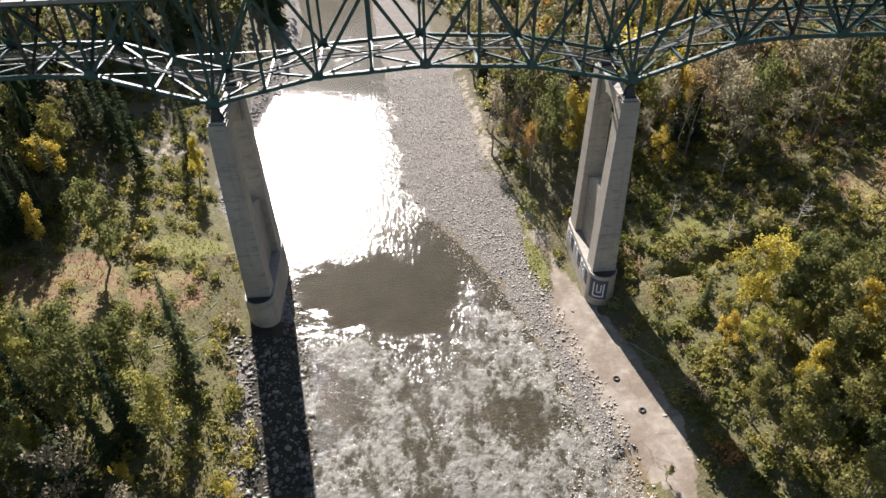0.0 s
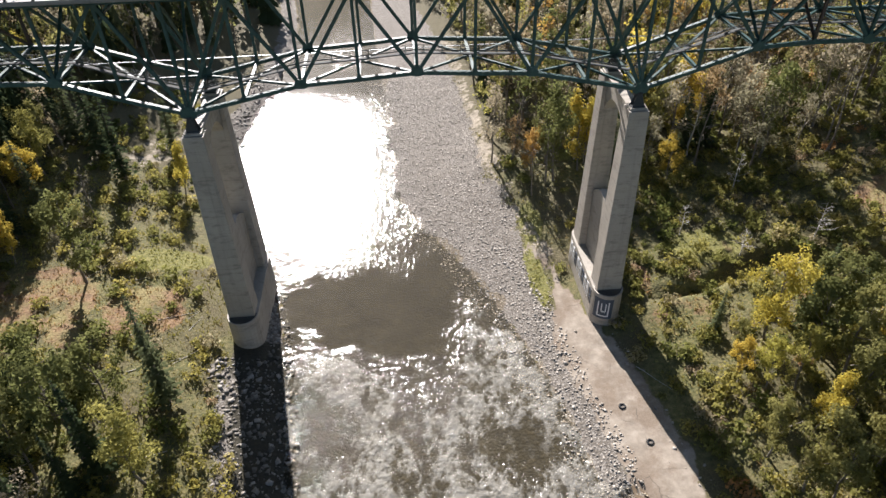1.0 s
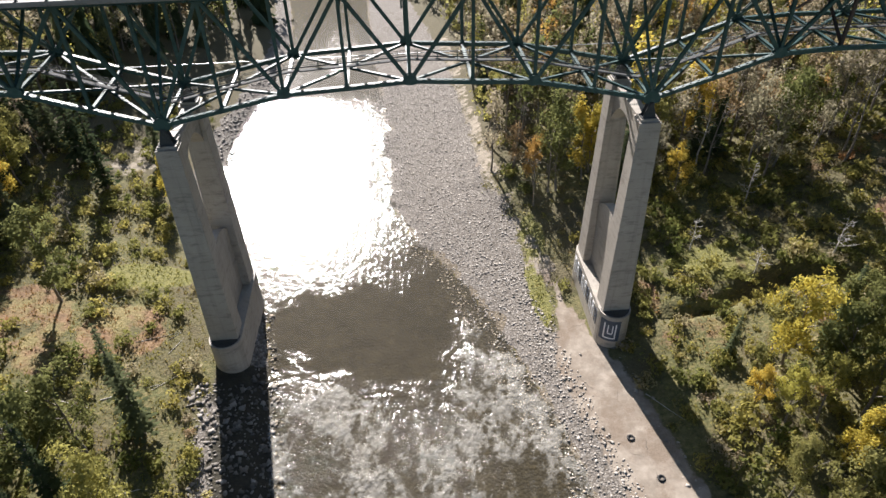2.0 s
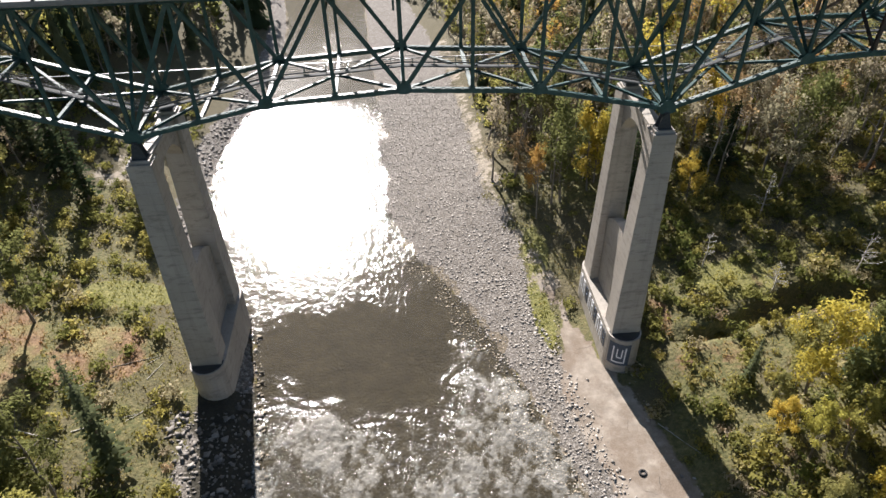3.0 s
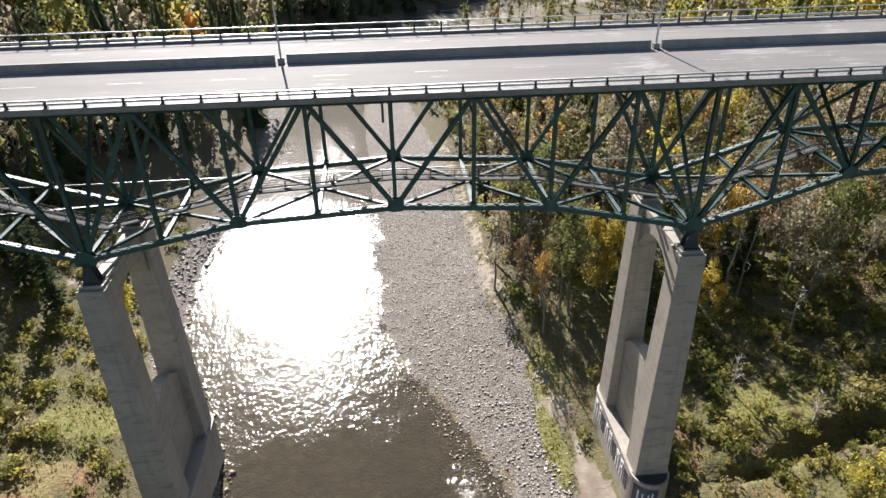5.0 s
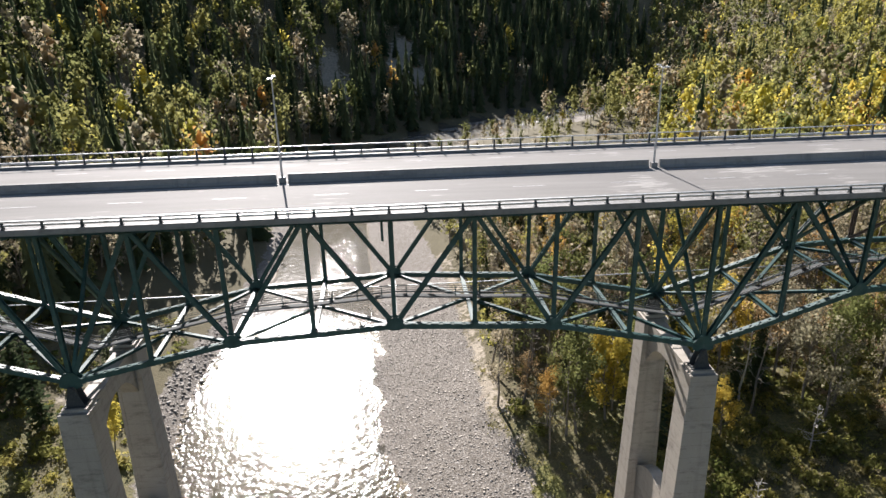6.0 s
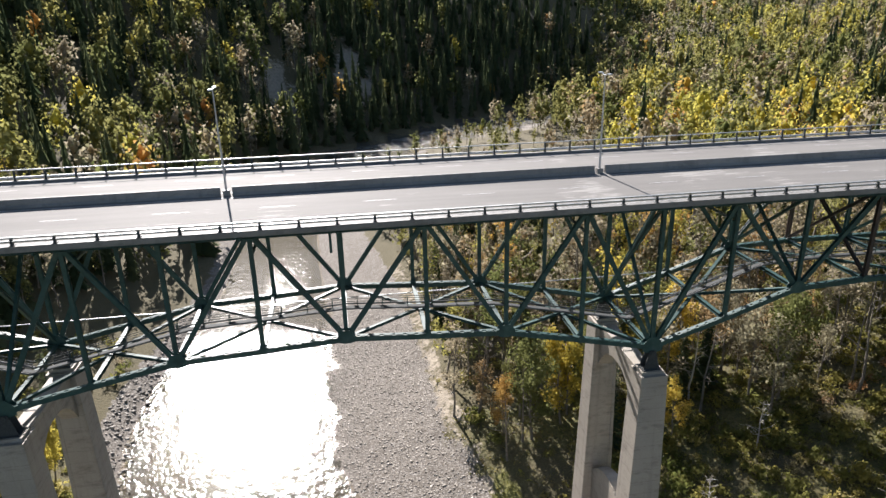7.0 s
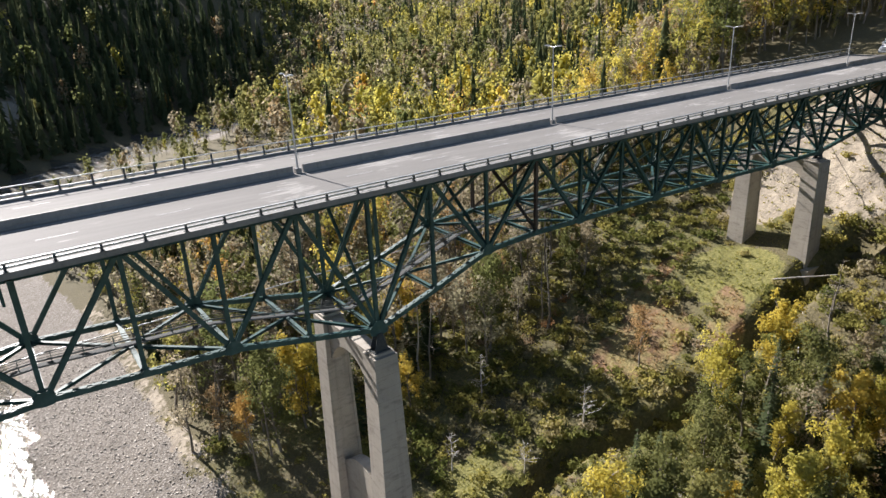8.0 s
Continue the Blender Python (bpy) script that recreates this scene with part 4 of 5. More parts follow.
def broadleaf(h, spread, n, size, bare=0.3, limbs=9, simple=False):
    """A tapered trunk, rising limbs, and leaf clumps stacked along them: trunk and crown."""
    rings = 3 if simple else 6
    sway = np.cumsum(rng.normal(size=(rings, 2)) * 0.016 * h, axis=0)
    z = np.linspace(0, 0.95 * h, rings)
    trunk = np.c_[sway - sway[0], z]
    pieces = [tube_mesh(trunk, np.linspace(0.011 * h + 0.05, 0.03, rings), 3 if simple else 6)]
    clumps, radii = [trunk[-1]], [spread * 0.3]
    for i in range(limbs):
        f = bare + (0.93 - bare) * (i + rng.random()) / limbs
        base = np.array([np.interp(f * h, z, trunk[:, k]) for k in range(3)])
        a = rng.random() * math.tau
        up = (f - bare) / (1 - bare)
        reach = spread * (0.35 + 0.65 * math.sin(math.pi * (0.25 + 0.72 * up))) * rng.uniform(0.35, 1.05)
        tip = base + [math.cos(a) * reach, math.sin(a) * reach, reach * rng.uniform(0.7, 1.5)]
        mid = (base + tip) / 2 + rng.normal(size=3) * 0.06 * reach
        if not simple:
            pieces.append(tube_mesh([base, mid, tip], [0.004 * h + 0.02, 0.003 * h + 0.01, 0.015], 3))
        for c, r in ((tip, 0.34), (mid, 0.3)):
            clumps.append(c + rng.normal(size=3) * 0.12 * spread)
            radii.append(spread * r * rng.uniform(0.5, 1.25))
    clumps, radii = np.array(clumps), np.array(radii)
    at = in_clumps(clumps, radii, n, 0.15)
    at[:, 2] += rng.normal(size=n) * spread * 0.12
    return join(pieces), leaves(at, size * rng.uniform(0.5, 1.5, n))


def conifer(h, spread, whorls, arms, sprays):
    """A straight tapering trunk with whorls of drooping branches that carry needle sprays."""
    trunk = tube_mesh([(0, 0, 0), (0, 0, h * 0.5), (0, 0, h * 0.985)], [0.012 * h + 0.06, 0.008 * h + 0.03, 0.015], 6 if whorls > 12 else 3)
    vs, fs, n = [], [], 0
    for i in range(whorls):
        f = 0.08 + 0.92 * (i + rng.uniform(0, 0.6)) / whorls
        reach = spread * (1 - f) ** 0.8 * rng.uniform(0.75, 1.12) + 0.12
        for j in range(arms):
            a = (j + rng.random() * 0.8) * math.tau / arms + i * 1.3
            r = reach * rng.uniform(0.65, 1.1)
            d = np.array([math.cos(a), math.sin(a), 0])
            s = np.array([-d[1], d[0], 0])
            z = f * h
            for q in range(sprays):
                u0, u1 = q / sprays * 0.9, (q + 1) / sprays
                wide = r * 0.22 * (1.15 - u0) + 0.08
                p0 = d * r * u0 + [0, 0, z - 0.42 * r * u0 ** 1.3]
                p1 = d * r * u1 + [0, 0, z - 0.42 * r * u1 ** 1.3 + 0.1 * r * u1]
                mid = (p0 + p1) / 2
                tilt = rng.uniform(-0.4, 0.4) * wide
                vs += [p0, mid + s * wide - [0, 0, 0.3 * wide - tilt], p1, mid - s * wide - [0, 0, 0.3 * wide + tilt]]
                fs += [(n, n + 1, n + 2), (n, n + 2, n + 3)]
                n += 4
    # the leader
    vs += [np.array((0.12, 0, h * 0.93)), np.array((0, 0, h * 1.02)), np.array((-0.12, 0, h * 0.93)), np.array((0, 0.1, h * 0.9))]
    fs += [(n, n + 1, n + 2), (n, n + 2, n + 3)]
    return trunk, (np.array(vs), np.array(fs))


def spire(h, spread, tiers, fins, trunk_sides=3):
    """A spruce of overlapping ragged skirts of branches round a straight trunk."""
    trunk = tube_mesh([(0, 0, 0), (0, 0, h * 0.5), (0, 0, h * 0.985)], [0.012 * h + 0.06, 0.008 * h + 0.03, 0.015], trunk_sides)
    vs, fs, n = [], [], 0
    for i in range(tiers):
        f = 0.1 + 0.88 * (i + rng.uniform(0, 0.35)) / tiers
        r = spread * (1 - f) ** 0.85 * rng.uniform(0.85, 1.1) + 0.15
        deep = h / tiers * rng.uniform(1.2, 1.6) + 0.3 * r
        for j in range(fins):
            a = (j + rng.uniform(-0.25, 0.25)) * math.tau / fins + i * 1.9
            w = math.tau / fins * rng.uniform(0.45, 0.7)
            q = r * rng.uniform(0.7, 1.25)
            z = f * h
            top = (0.03 * math.cos(a), 0.03 * math.sin(a), z + 0.35 * deep)
            lo = z - 0.65 * deep
            vs += [top, (q * 0.72 * math.cos(a - w), q * 0.72 * math.sin(a - w), lo + rng.uniform(0, 0.3) * deep), (q * math.cos(a), q * math.sin(a), lo - rng.uniform(0, 0.12) * deep), (q * 0.72 * math.cos(a + w), q * 0.72 * math.sin(a + w), lo + rng.uniform(0, 0.3) * deep)]
            fs += [(n, n + 1, n + 2), (n, n + 2, n + 3)]
            n += 4
    return trunk, (np.array(vs), np.array(fs))


BALL = bmesh.new()
bmesh.ops.create_icosphere(BALL, subdivisions=1, radius=1.0)
BALL_V = np.array([v.co[:] for v in BALL.verts])
BALL_F = np.array([[v.index for v in f.verts] for f in BALL.faces])
BALL.free()
OCT_V = np.array([(1, 0, 0), (-0.5, 0.87, 0), (-0.5, -0.87, 0), (0, 0, 1), (0, 0, -1)], float)
OCT_F = np.array([(0, 1, 3), (1, 2, 3), (2, 0, 3), (1, 0, 4), (2, 1, 4), (0, 2, 4)])


def far_broadleaf(h, spread, masses, n, size, solid=True):
    """A distant broadleaf: a trunk, uneven leaf masses one above the other, and loose sprays round them."""
    pieces, spots, radii = [], [], []
    for i in range(masses):
        f = 0.34 + 0.6 * (i + rng.uniform(0.1, 0.7)) / masses
        r = spread * (0.45 + 0.35 * math.sin(math.pi * min(1.0, 1.15 * (1.05 - f) + 0.1))) * rng.uniform(0.75, 1.2)
        a, d = rng.random() * math.tau, spread * rng.uniform(0.2, 0.75) * (1.25 - f)
        c = np.array([math.cos(a) * d, math.sin(a) * d, f * h])
        base, faces = (BALL_V, BALL_F) if solid else (OCT_V, OCT_F)
        v = base * rng.uniform(0.2, 0.6, (len(base), 1)) * [r, r, r * rng.uniform(1.0, 1.5)] + c
        pieces.append((v, faces))
        spots.append(c)
        radii.append(r)
    at = in_clumps(np.array(spots), np.array(radii) * 1.15, n, 0.4)
    at[:, 2] += rng.normal(size=n) * 0.05 * h
    pieces.append(leaves(at, size * rng.uniform(0.6, 1.4, n)))
    trunk = tube_mesh([(0, 0, 0), (0.1, 0.1, 0.4 * h), (0, 0, 0.85 * h)], [0.01 * h + 0.05, 0.008 * h + 0.03, 0.03], 3)
    return trunk, join(pieces)


def bush(r, n, size):
    pieces = []
    clumps = []
    for i in range(6):
        a = i * 1.05 + rng.random()
        tip = np.array([math.cos(a) * r * 0.6, math.sin(a) * r * 0.6, r * rng.uniform(0.45, 0.95)])
        pieces.append(tube_mesh([(0, 0, -0.1), tip * [0.4, 0.4, 0.6], tip], [0.05, 0.035, 0.012], 3)) if i < 2 else None
        clumps.append(tip)
    clumps.append(np.array([0, 0, r * 0.4]))
    return join(pieces), leaves(in_clumps(np.array(clumps), np.full(7, r * 0.48), n, 0.3), size * rng.uniform(0.6, 1.3, n))


def snag(h, limbs):
    """A dead tree: a bare trunk with broken forked branches."""
    sway = np.cumsum(rng.normal(size=(6, 2)) * 0.012 * h, axis=0)
    z = np.linspace(0, h, 6)
    trunk = np.c_[sway - sway[0], z]
    pieces = [tube_mesh(trunk, np.linspace(0.012 * h + 0.05, 0.03, 6), 6)]
    for i in range(limbs):
        f = rng.uniform(0.3, 0.97)
        base = np.array([np.interp(f * h, z, trunk[:, k]) for k in range(3)])
        a, r = rng.random() * math.tau, h * 0.26 * (1.15 - f) * rng.uniform(0.5, 1.2) + 0.3
        d = np.array([math.cos(a), math.sin(a), rng.uniform(0.1, 0.6)])
        tip = base + d * r
        pieces.append(tube_mesh([base, base + d * r * 0.5 + rng.normal(size=3) * 0.05 * r, tip], [0.05, 0.035, 0.012], 4))
        for _ in range(3):
            e = d + rng.normal(size=3) * 0.5
            b = base + d * r * rng.uniform(0.4, 0.9)
            pieces.append(tube_mesh([b, b + e * r * 0.2, b + e * r * 0.4], [0.025, 0.018, 0.008], 3))
    return join(pieces)


# -- where things grow --
def clearings(x, y):
    """How open the ground is, 0 to 1, and the bank distance and side."""
    z = zones(x, y)
    e, side = bank(x, y)
    o = np.maximum.reduce([z["gravel"], z["bed"], z["sand"], z["dry"], z["lush"], z["scree"]])
    o = np.where(e < 2, 1, o)
    o = np.maximum(o, 0.5 * spot(x, y, 68, 280, 82, 88, 0) * (side > 0))
    # room round the piers and under the bridge's ends
    for px in (30.48, -30.48, 121.92):
        o = np.maximum(o, spot(x, y, px, 6, 7, 13))
    o = np.maximum(o, (y > np.interp(x, (92, 100, 140, 150), (-9, -22, -22, -9))) * (y < np.interp(x, (98, 104, 150, 172, 190), (24, 45, 45, 24, 15))) * (x > 98) * 1.0)
    o = np.maximum(o, (np.abs(y - 6) < 17) * (x < -88) * 1.0)
    o = np.maximum(o, (np.abs(y - gully_line(x)) < 3.0) * (x > 36) * (x < 128) * 1.0)
    return o, e, side


def wood_density(x, y):
    o, e, side = clearings(x, y)
    right = np.maximum.reduce([
        step(y, 26, 36) * step(e, 18, 24) * (1 - 0.36 * (1 - step(y, 70, 110))),
        step(x, 42, 48) * (1 - step(y, -14, -9)) * 0.78,
        step(x, 62, 72) * 0.1 * (1 - step(x, 84, 92)),
        step(x, 84, 96) * 0.9 * (1 - step(y, -14, -8)),
        step(x, 125, 140) * 0.85,
    ])
    left = np.maximum.reduce([step(y, 26, 40) * step(e - np.interp(y, (45, 110, 135), (17, 14, 0)), 12, 20), step(-x, 70, 80) * 0.9, (1 - step(y, -22, -14)) * step(e, 13, 18) * 0.8, step(e, 25, 30) * 0.015])
    d = np.where(side > 0, right, left) * (1 - o)
    return np.clip(d, 0, 0.78), e, side


def scatter(x0, x1, y0, y1, gap):
    gx, gy = np.meshgrid(np.arange(x0, x1, gap), np.arange(y0, y1, gap))
    x = gx.ravel() + rng.uniform(-0.48, 0.48, gx.size) * gap
    y = gy.ravel() + rng.uniform(-0.48, 0.48, gx.size) * gap
    return x, y


def in_sight(x, y, slack=0.0):
    """The wedge of the valley that the walk looks over."""
    dx, dy = x, y + 95
    a = np.degrees(np.arctan2(dx, dy))
    return (a > -47 - slack) & (a < 78 + slack) & (dy > 0)


def conifer_share(x, y, side):
    hill = np.where(side < 0, (0.9 - 0.4 * step(-x, -10, 60)) * (1 - step(x - 0.33 * (y + 56) + 30 * waves(x, y, 60, 2.0), -10, 40)), 0.0)
    mixed = np.where(side > 0, 0.2 + np.clip(1.3 * waves(x, y, 70, 5.0) + 0.5 * waves(x, y, 24, 1.0) - 0.15, -0.12, 0.7) * step(y, 60, 140) - 0.05 * (1 - step(y, 60, 140)) + 0.62 * step(y + 90 * waves(x, y, 240, 2.0), 960, 1120), 0.18)
    mixed = np.where((side > 0) & (x > 118) & (y > 12) & (y < 130), 0.08, mixed)
    near_left = np.where((side < 0) & (y < 30), 0.36, 0)
    return np.maximum.reduce([hill * step(y, 15, 45), mixed, near_left])


def tree_hue(x, y, side):
    """The hue along the autumn ramp: stands of one colour with strays among them."""
    h = 0.21 + 0.2 * waves(x, y, 34, 0.6) + 0.14 * waves(x, y, 110, 2.2) + rng.normal(size=x.shape) * np.where((x > 40) & (y < -8), 0.2, 0.12)
    stray = rng.random(x.shape)
    h = h - 0.08 * (side < 0)
    h = np.where(stray < np.where((side < 0) | ((y > 20) & (y < 110)), 0.05, 0.1), rng.uniform(0.5, 0.62, x.shape), h)
    h = np.where((stray > 0.12) & (stray < np.where((side > 0) & (y > 20) & (y < 110), 0.66, 0.4)), rng.uniform(0.82, 0.95, x.shape), h)
    h = np.where((stray > 0.985), 0.7, h)
    gold = step(waves(x, y, 120, 4.0) + 0.5 * waves(x, y, 50, 1.0) + 0.35 * step(y, 500, 620), 0.2, 0.5) * (y > 300)
    h = np.where((gold > 0.5) & (stray > 0.3), 0.44 + 0.07 * rng.normal(size=x.shape), h)
    # golden trees above the road and along the bench, russet ones at its foot
    bright = rng.random(x.shape)
    warm = step(x, 118, 135) * step(y, 12, 18) * (y < 260) * 0.5 + step(x, 82, 90) * (1 - step(y, -10, -7)) * 0.26
    h = np.where(bright < warm, rng.uniform(0.46, 0.66, x.shape), h)
    h = np.where((bright > 0.85) & (x > 76) & (x < 104) & (y > 30) & (y < 62), rng.uniform(0.68, 0.8, x.shape), h)
    # the mixed thicket before the gully: greens with yellow and orange trees among them
    thicket = (x > 40) & (x < 84) & (y < -8)
    h = np.where(thicket, np.select([bright < 0.25, bright < 0.32, bright < 0.42], [0.44 + 0.16 * stray, 0.66 + 0.06 * stray, 0.85 + 0.08 * stray], 0.02 + 0.34 * stray), h)
    h = np.where((y > 135) & (h > 0.3) & (h < 0.66), h - 0.07, h)
    return np.clip(h, 0.02, 0.98)


def stand(name, label, category, spots, templates, mats):
    """Many trees joined into one object: spots are rows of x, y, z, scale, turn, tint, template."""
    vs, fs, sl, ti, n = [], [], [], [], 0
    for k, (trunk, crown) in enumerate(templates):
        rows = spots[spots[:, 6] == k]
        if not len(rows):
            continue
        v0 = np.concatenate([trunk[0], crown[0]]) if trunk is not None else crown[0]
        f0 = np.concatenate([trunk[1], crown[1] + len(trunk[0])]) if trunk is not None else crown[1]
        s0 = np.r_[np.zeros(len(trunk[1]) if trunk is not None else 0), np.ones(len(crown[1]))]
        c, s = np.cos(rows[:, 4]), np.sin(rows[:, 4])
        wide = rows[:, 3] * rng.uniform(0.85, 1.15, len(rows))
        x = (v0[None, :, 0] * c[:, None] - v0[None, :, 1] * s[:, None]) * wide[:, None] + rows[:, 0:1]
        y = (v0[None, :, 0] * s[:, None] + v0[None, :, 1] * c[:, None]) * wide[:, None] + rows[:, 1:2]
        z = v0[None, :, 2] * rows[:, 3:4] + rows[:, 2:3]
        vs.append(np.stack([x, y, z], 2).reshape(-1, 3))
        fs.append((f0[None] + (n + np.arange(len(rows)) * len(v0))[:, None, None]).reshape(-1, 3))
        sl.append(np.tile(s0, len(rows)))
        ti.append(np.repeat(rows[:, 5], len(v0)))
        n += len(v0) * len(rows)
    if not vs:
        return None
    me = mesh_of(name, np.concatenate(vs), np.concatenate(fs), mats, np.concatenate(sl), {"tint": np.concatenate(ti)})
    return tagged(new(name, me), label, category, kind="stuff")


def rows_of(x, y, tint, count, lo=0.75, hi=1.2, grown=1.0):
    n = len(x)
    return np.stack([x, y, height(x, y) - 0.25, rng.uniform(lo, hi, n) * grown, rng.uniform(0, math.tau, n), tint, rng.integers(0, count, n)], 1)


# near trees, each a thing of its own
x, y = scatter(-125, 215, -54, 135, 4.3)
d, e, side = wood_density(x, y)
keep = (rng.random(len(x)) < d) & in_sight(x, y, 4)
x, y, side = x[keep], y[keep], side[keep]
is_con = rng.random(len(x)) < conifer_share(x, y, side)
hue = tree_hue(x, y, side)
PLACED = ((35.6, 39.5, 2, 1.2), (37.6, 42, 2, 1.1), (52, 31, 2, 0.72), (25.5, 40, 3, 0.8), (45.5, -19.5, 2, 0.62), (48.2, -23, 2, 0.8), (51, -31, 2, 0.8), (64, -21.5, 3, 0.95), (47, -15.5, 1, 0.5), (-50.5, 43.5, 2, 0.85), (-29.5, -39, 2, 0.4), (-43, -37, 2, 0.45), (44.2, -33, 1, 0.8), (52, -24, 1, 0.8), (57, -29, 1, 0.95), (55, -38, 1, 1.0), (29.6, -39.3, 1, 0.24))
spare = np.ones(len(x), bool)
for px, py, fam, _ in PLACED:
    spare &= np.hypot(x - px, (y - py - (-4 if fam in (2, 3) else 0)) * (0.45 if fam in (2, 3) else 1.0)) > 4.0
x, y, side, is_con, hue = x[spare], y[spare], side[spare], is_con[spare], hue[spare]
close = (np.abs(x - 10) < 88) & (y < 50)
order = np.argsort(np.hypot(x - 8, (y + 70) * 1.0) + 1000 * ~close)
own = np.zeros(len(x), bool)
own[order[:255]] = True
own &= close


def tree_thing(kind, label, cat, trunk, crown, leaf):
    t = thing(kind, label, cat, (0, 0, 0), "trees of the riverside woods")
    part("trunk", mesh_of("trunk", *trunk, [BARK], smooth=True), BARK, t)
    part("crown", mesh_of("crown", *crown, [leaf]), leaf, t)
    return t


HUES = (("green", "tall cottonwood with green leaves on the river flat", (0.05, 0.14)), ("yellow_green", "autumn aspen with yellow-green leaves on the river flat", (0.3, 0.38)), ("yellow", "autumn aspen with bright yellow leaves", (0.5, 0.58)), ("orange", "autumn aspen with orange-brown leaves", (0.64, 0.69)), ("grey", "half-bare tree with grey-brown leaves", (0.84, 0.9)))
families = []
for _, label, (h0, h1) in HUES:
    stops = tuple((min(1, max(0, i / 4)), c) for i, c in enumerate([np.array([np.interp(h0 + (h1 - h0) * i / 4 + w, [s[0] for s in AUTUMN], [s[1][k] for s in AUTUMN]) for k in range(3)]) for i, w in zip(range(5), (-0.06, -0.02, 0, 0.02, 0.06))]))
    mat = leaf_material("leaves_" + _, tuple((p, tuple(c)) for p, c in stops), "object")
    bare_tree = _ == "grey"
    families.append([tree_thing("aspen_tree", label, "tree", *broadleaf(rng.uniform(12, 16), rng.uniform(2.6, 3.5), 1200 if bare_tree else 3500, 0.17, 0.2, 16), mat) for _i in range(3)])
spruces = [tree_thing("spruce_tree", "dark green spruce tree", "tree", *conifer(rng.uniform(13, 17), rng.uniform(2.0, 2.7), 26, 8, 3), NEEDLES) for _i in range(3)]
used = set()


def plant(proto, m):
    """The first use places the built tree itself, later ones a copy."""
    if proto.name in used:
        return copy_thing(proto, m @ Matrix.Scale(1 / proto.scale.x, 4))
    used.add(proto.name)
    proto.matrix_basis = m
    return proto


for px, py, con, hh in zip(x[own], y[own], is_con[own], hue[own]):
    if con:
        proto = spruces[rng.integers(3)]
    else:
        fam = 0 if hh < 0.2 else 1 if hh < 0.45 else 2 if hh < 0.66 else 3 if hh < 0.8 else 4
        proto = families[fam][rng.integers(3)]
    sc = rng.uniform(0.75, 1.3) * (1.1 if py > 24 and px > 0 else 1.25 if px < -36 and -32 < py < -12 else 1.0)
    if px < 0 and py < 20:
        sc *= 0.98
    plant(proto, Matrix.Translation((px, py, ground_at(px, py) - 0.2)) @ Matrix.Rotation(rng.uniform(0, math.tau), 4, "Z") @ Matrix.Scale(sc, 4))
for px, py, fam, sc in PLACED:
    plant(families[fam][rng.integers(3)], Matrix.Translation((px, py, ground_at(px, py) - 0.2)) @ Matrix.Rotation(rng.uniform(0, math.tau), 4, "Z") @ Matrix.Scale(sc, 4))
plant(spruces[0], Matrix.Translation((45.8, -10.4, ground_at(45.8, -10.4) - 0.2)) @ Matrix.Scale(0.6, 4))
# tall spruces whose shadows lie across the left bank
for px, py, sc in ((-63.5, 47, 1.55), (-70, 54, 1.7), (-75.5, 57, 1.6), (-80, 53, 1.75), (-85, 58, 1.6), (-56, 60, 1.3), (-90, 50, 1.6)):
    plant(spruces[rng.integers(3)], Matrix.Translation((px, py, ground_at(px, py) - 0.2)) @ Matrix.Rotation(rng.uniform(0, math.tau), 4, "Z") @ Matrix.Scale(sc, 4))
for proto in sum(families, []) + spruces:
    if proto.name not in used:
        for ob in (*proto.children_recursive, proto):
            bpy.data.objects.remove(ob)

# the rest of the near woods
mid_leaf = [broadleaf(rng.uniform(16, 22), rng.uniform(3.0, 4.1), 620 if i < 4 else 330, 0.29, 0.22, 10) for i in range(7)]
mid_con = [spire(rng.uniform(20, 28), rng.uniform(2.7, 3.5), 16, 9) for _ in range(4)]
rest = ~own
sel = rest & ~is_con
stand("broadleaf_woods", "autumn broadleaf woods in green, yellow and brown on the valley floor", "woods", rows_of(x[sel], y[sel], hue[sel], 7, 0.75, 1.25), mid_leaf, [BARK, LEAF_W])
sel = rest & is_con
stand("spruce_woods", "dark spruce woods on the valley side", "woods", rows_of(x[sel], y[sel], rng.random(sel.sum()), 4, 0.6, 1.2), mid_con, [BARK, NEEDLES_W])

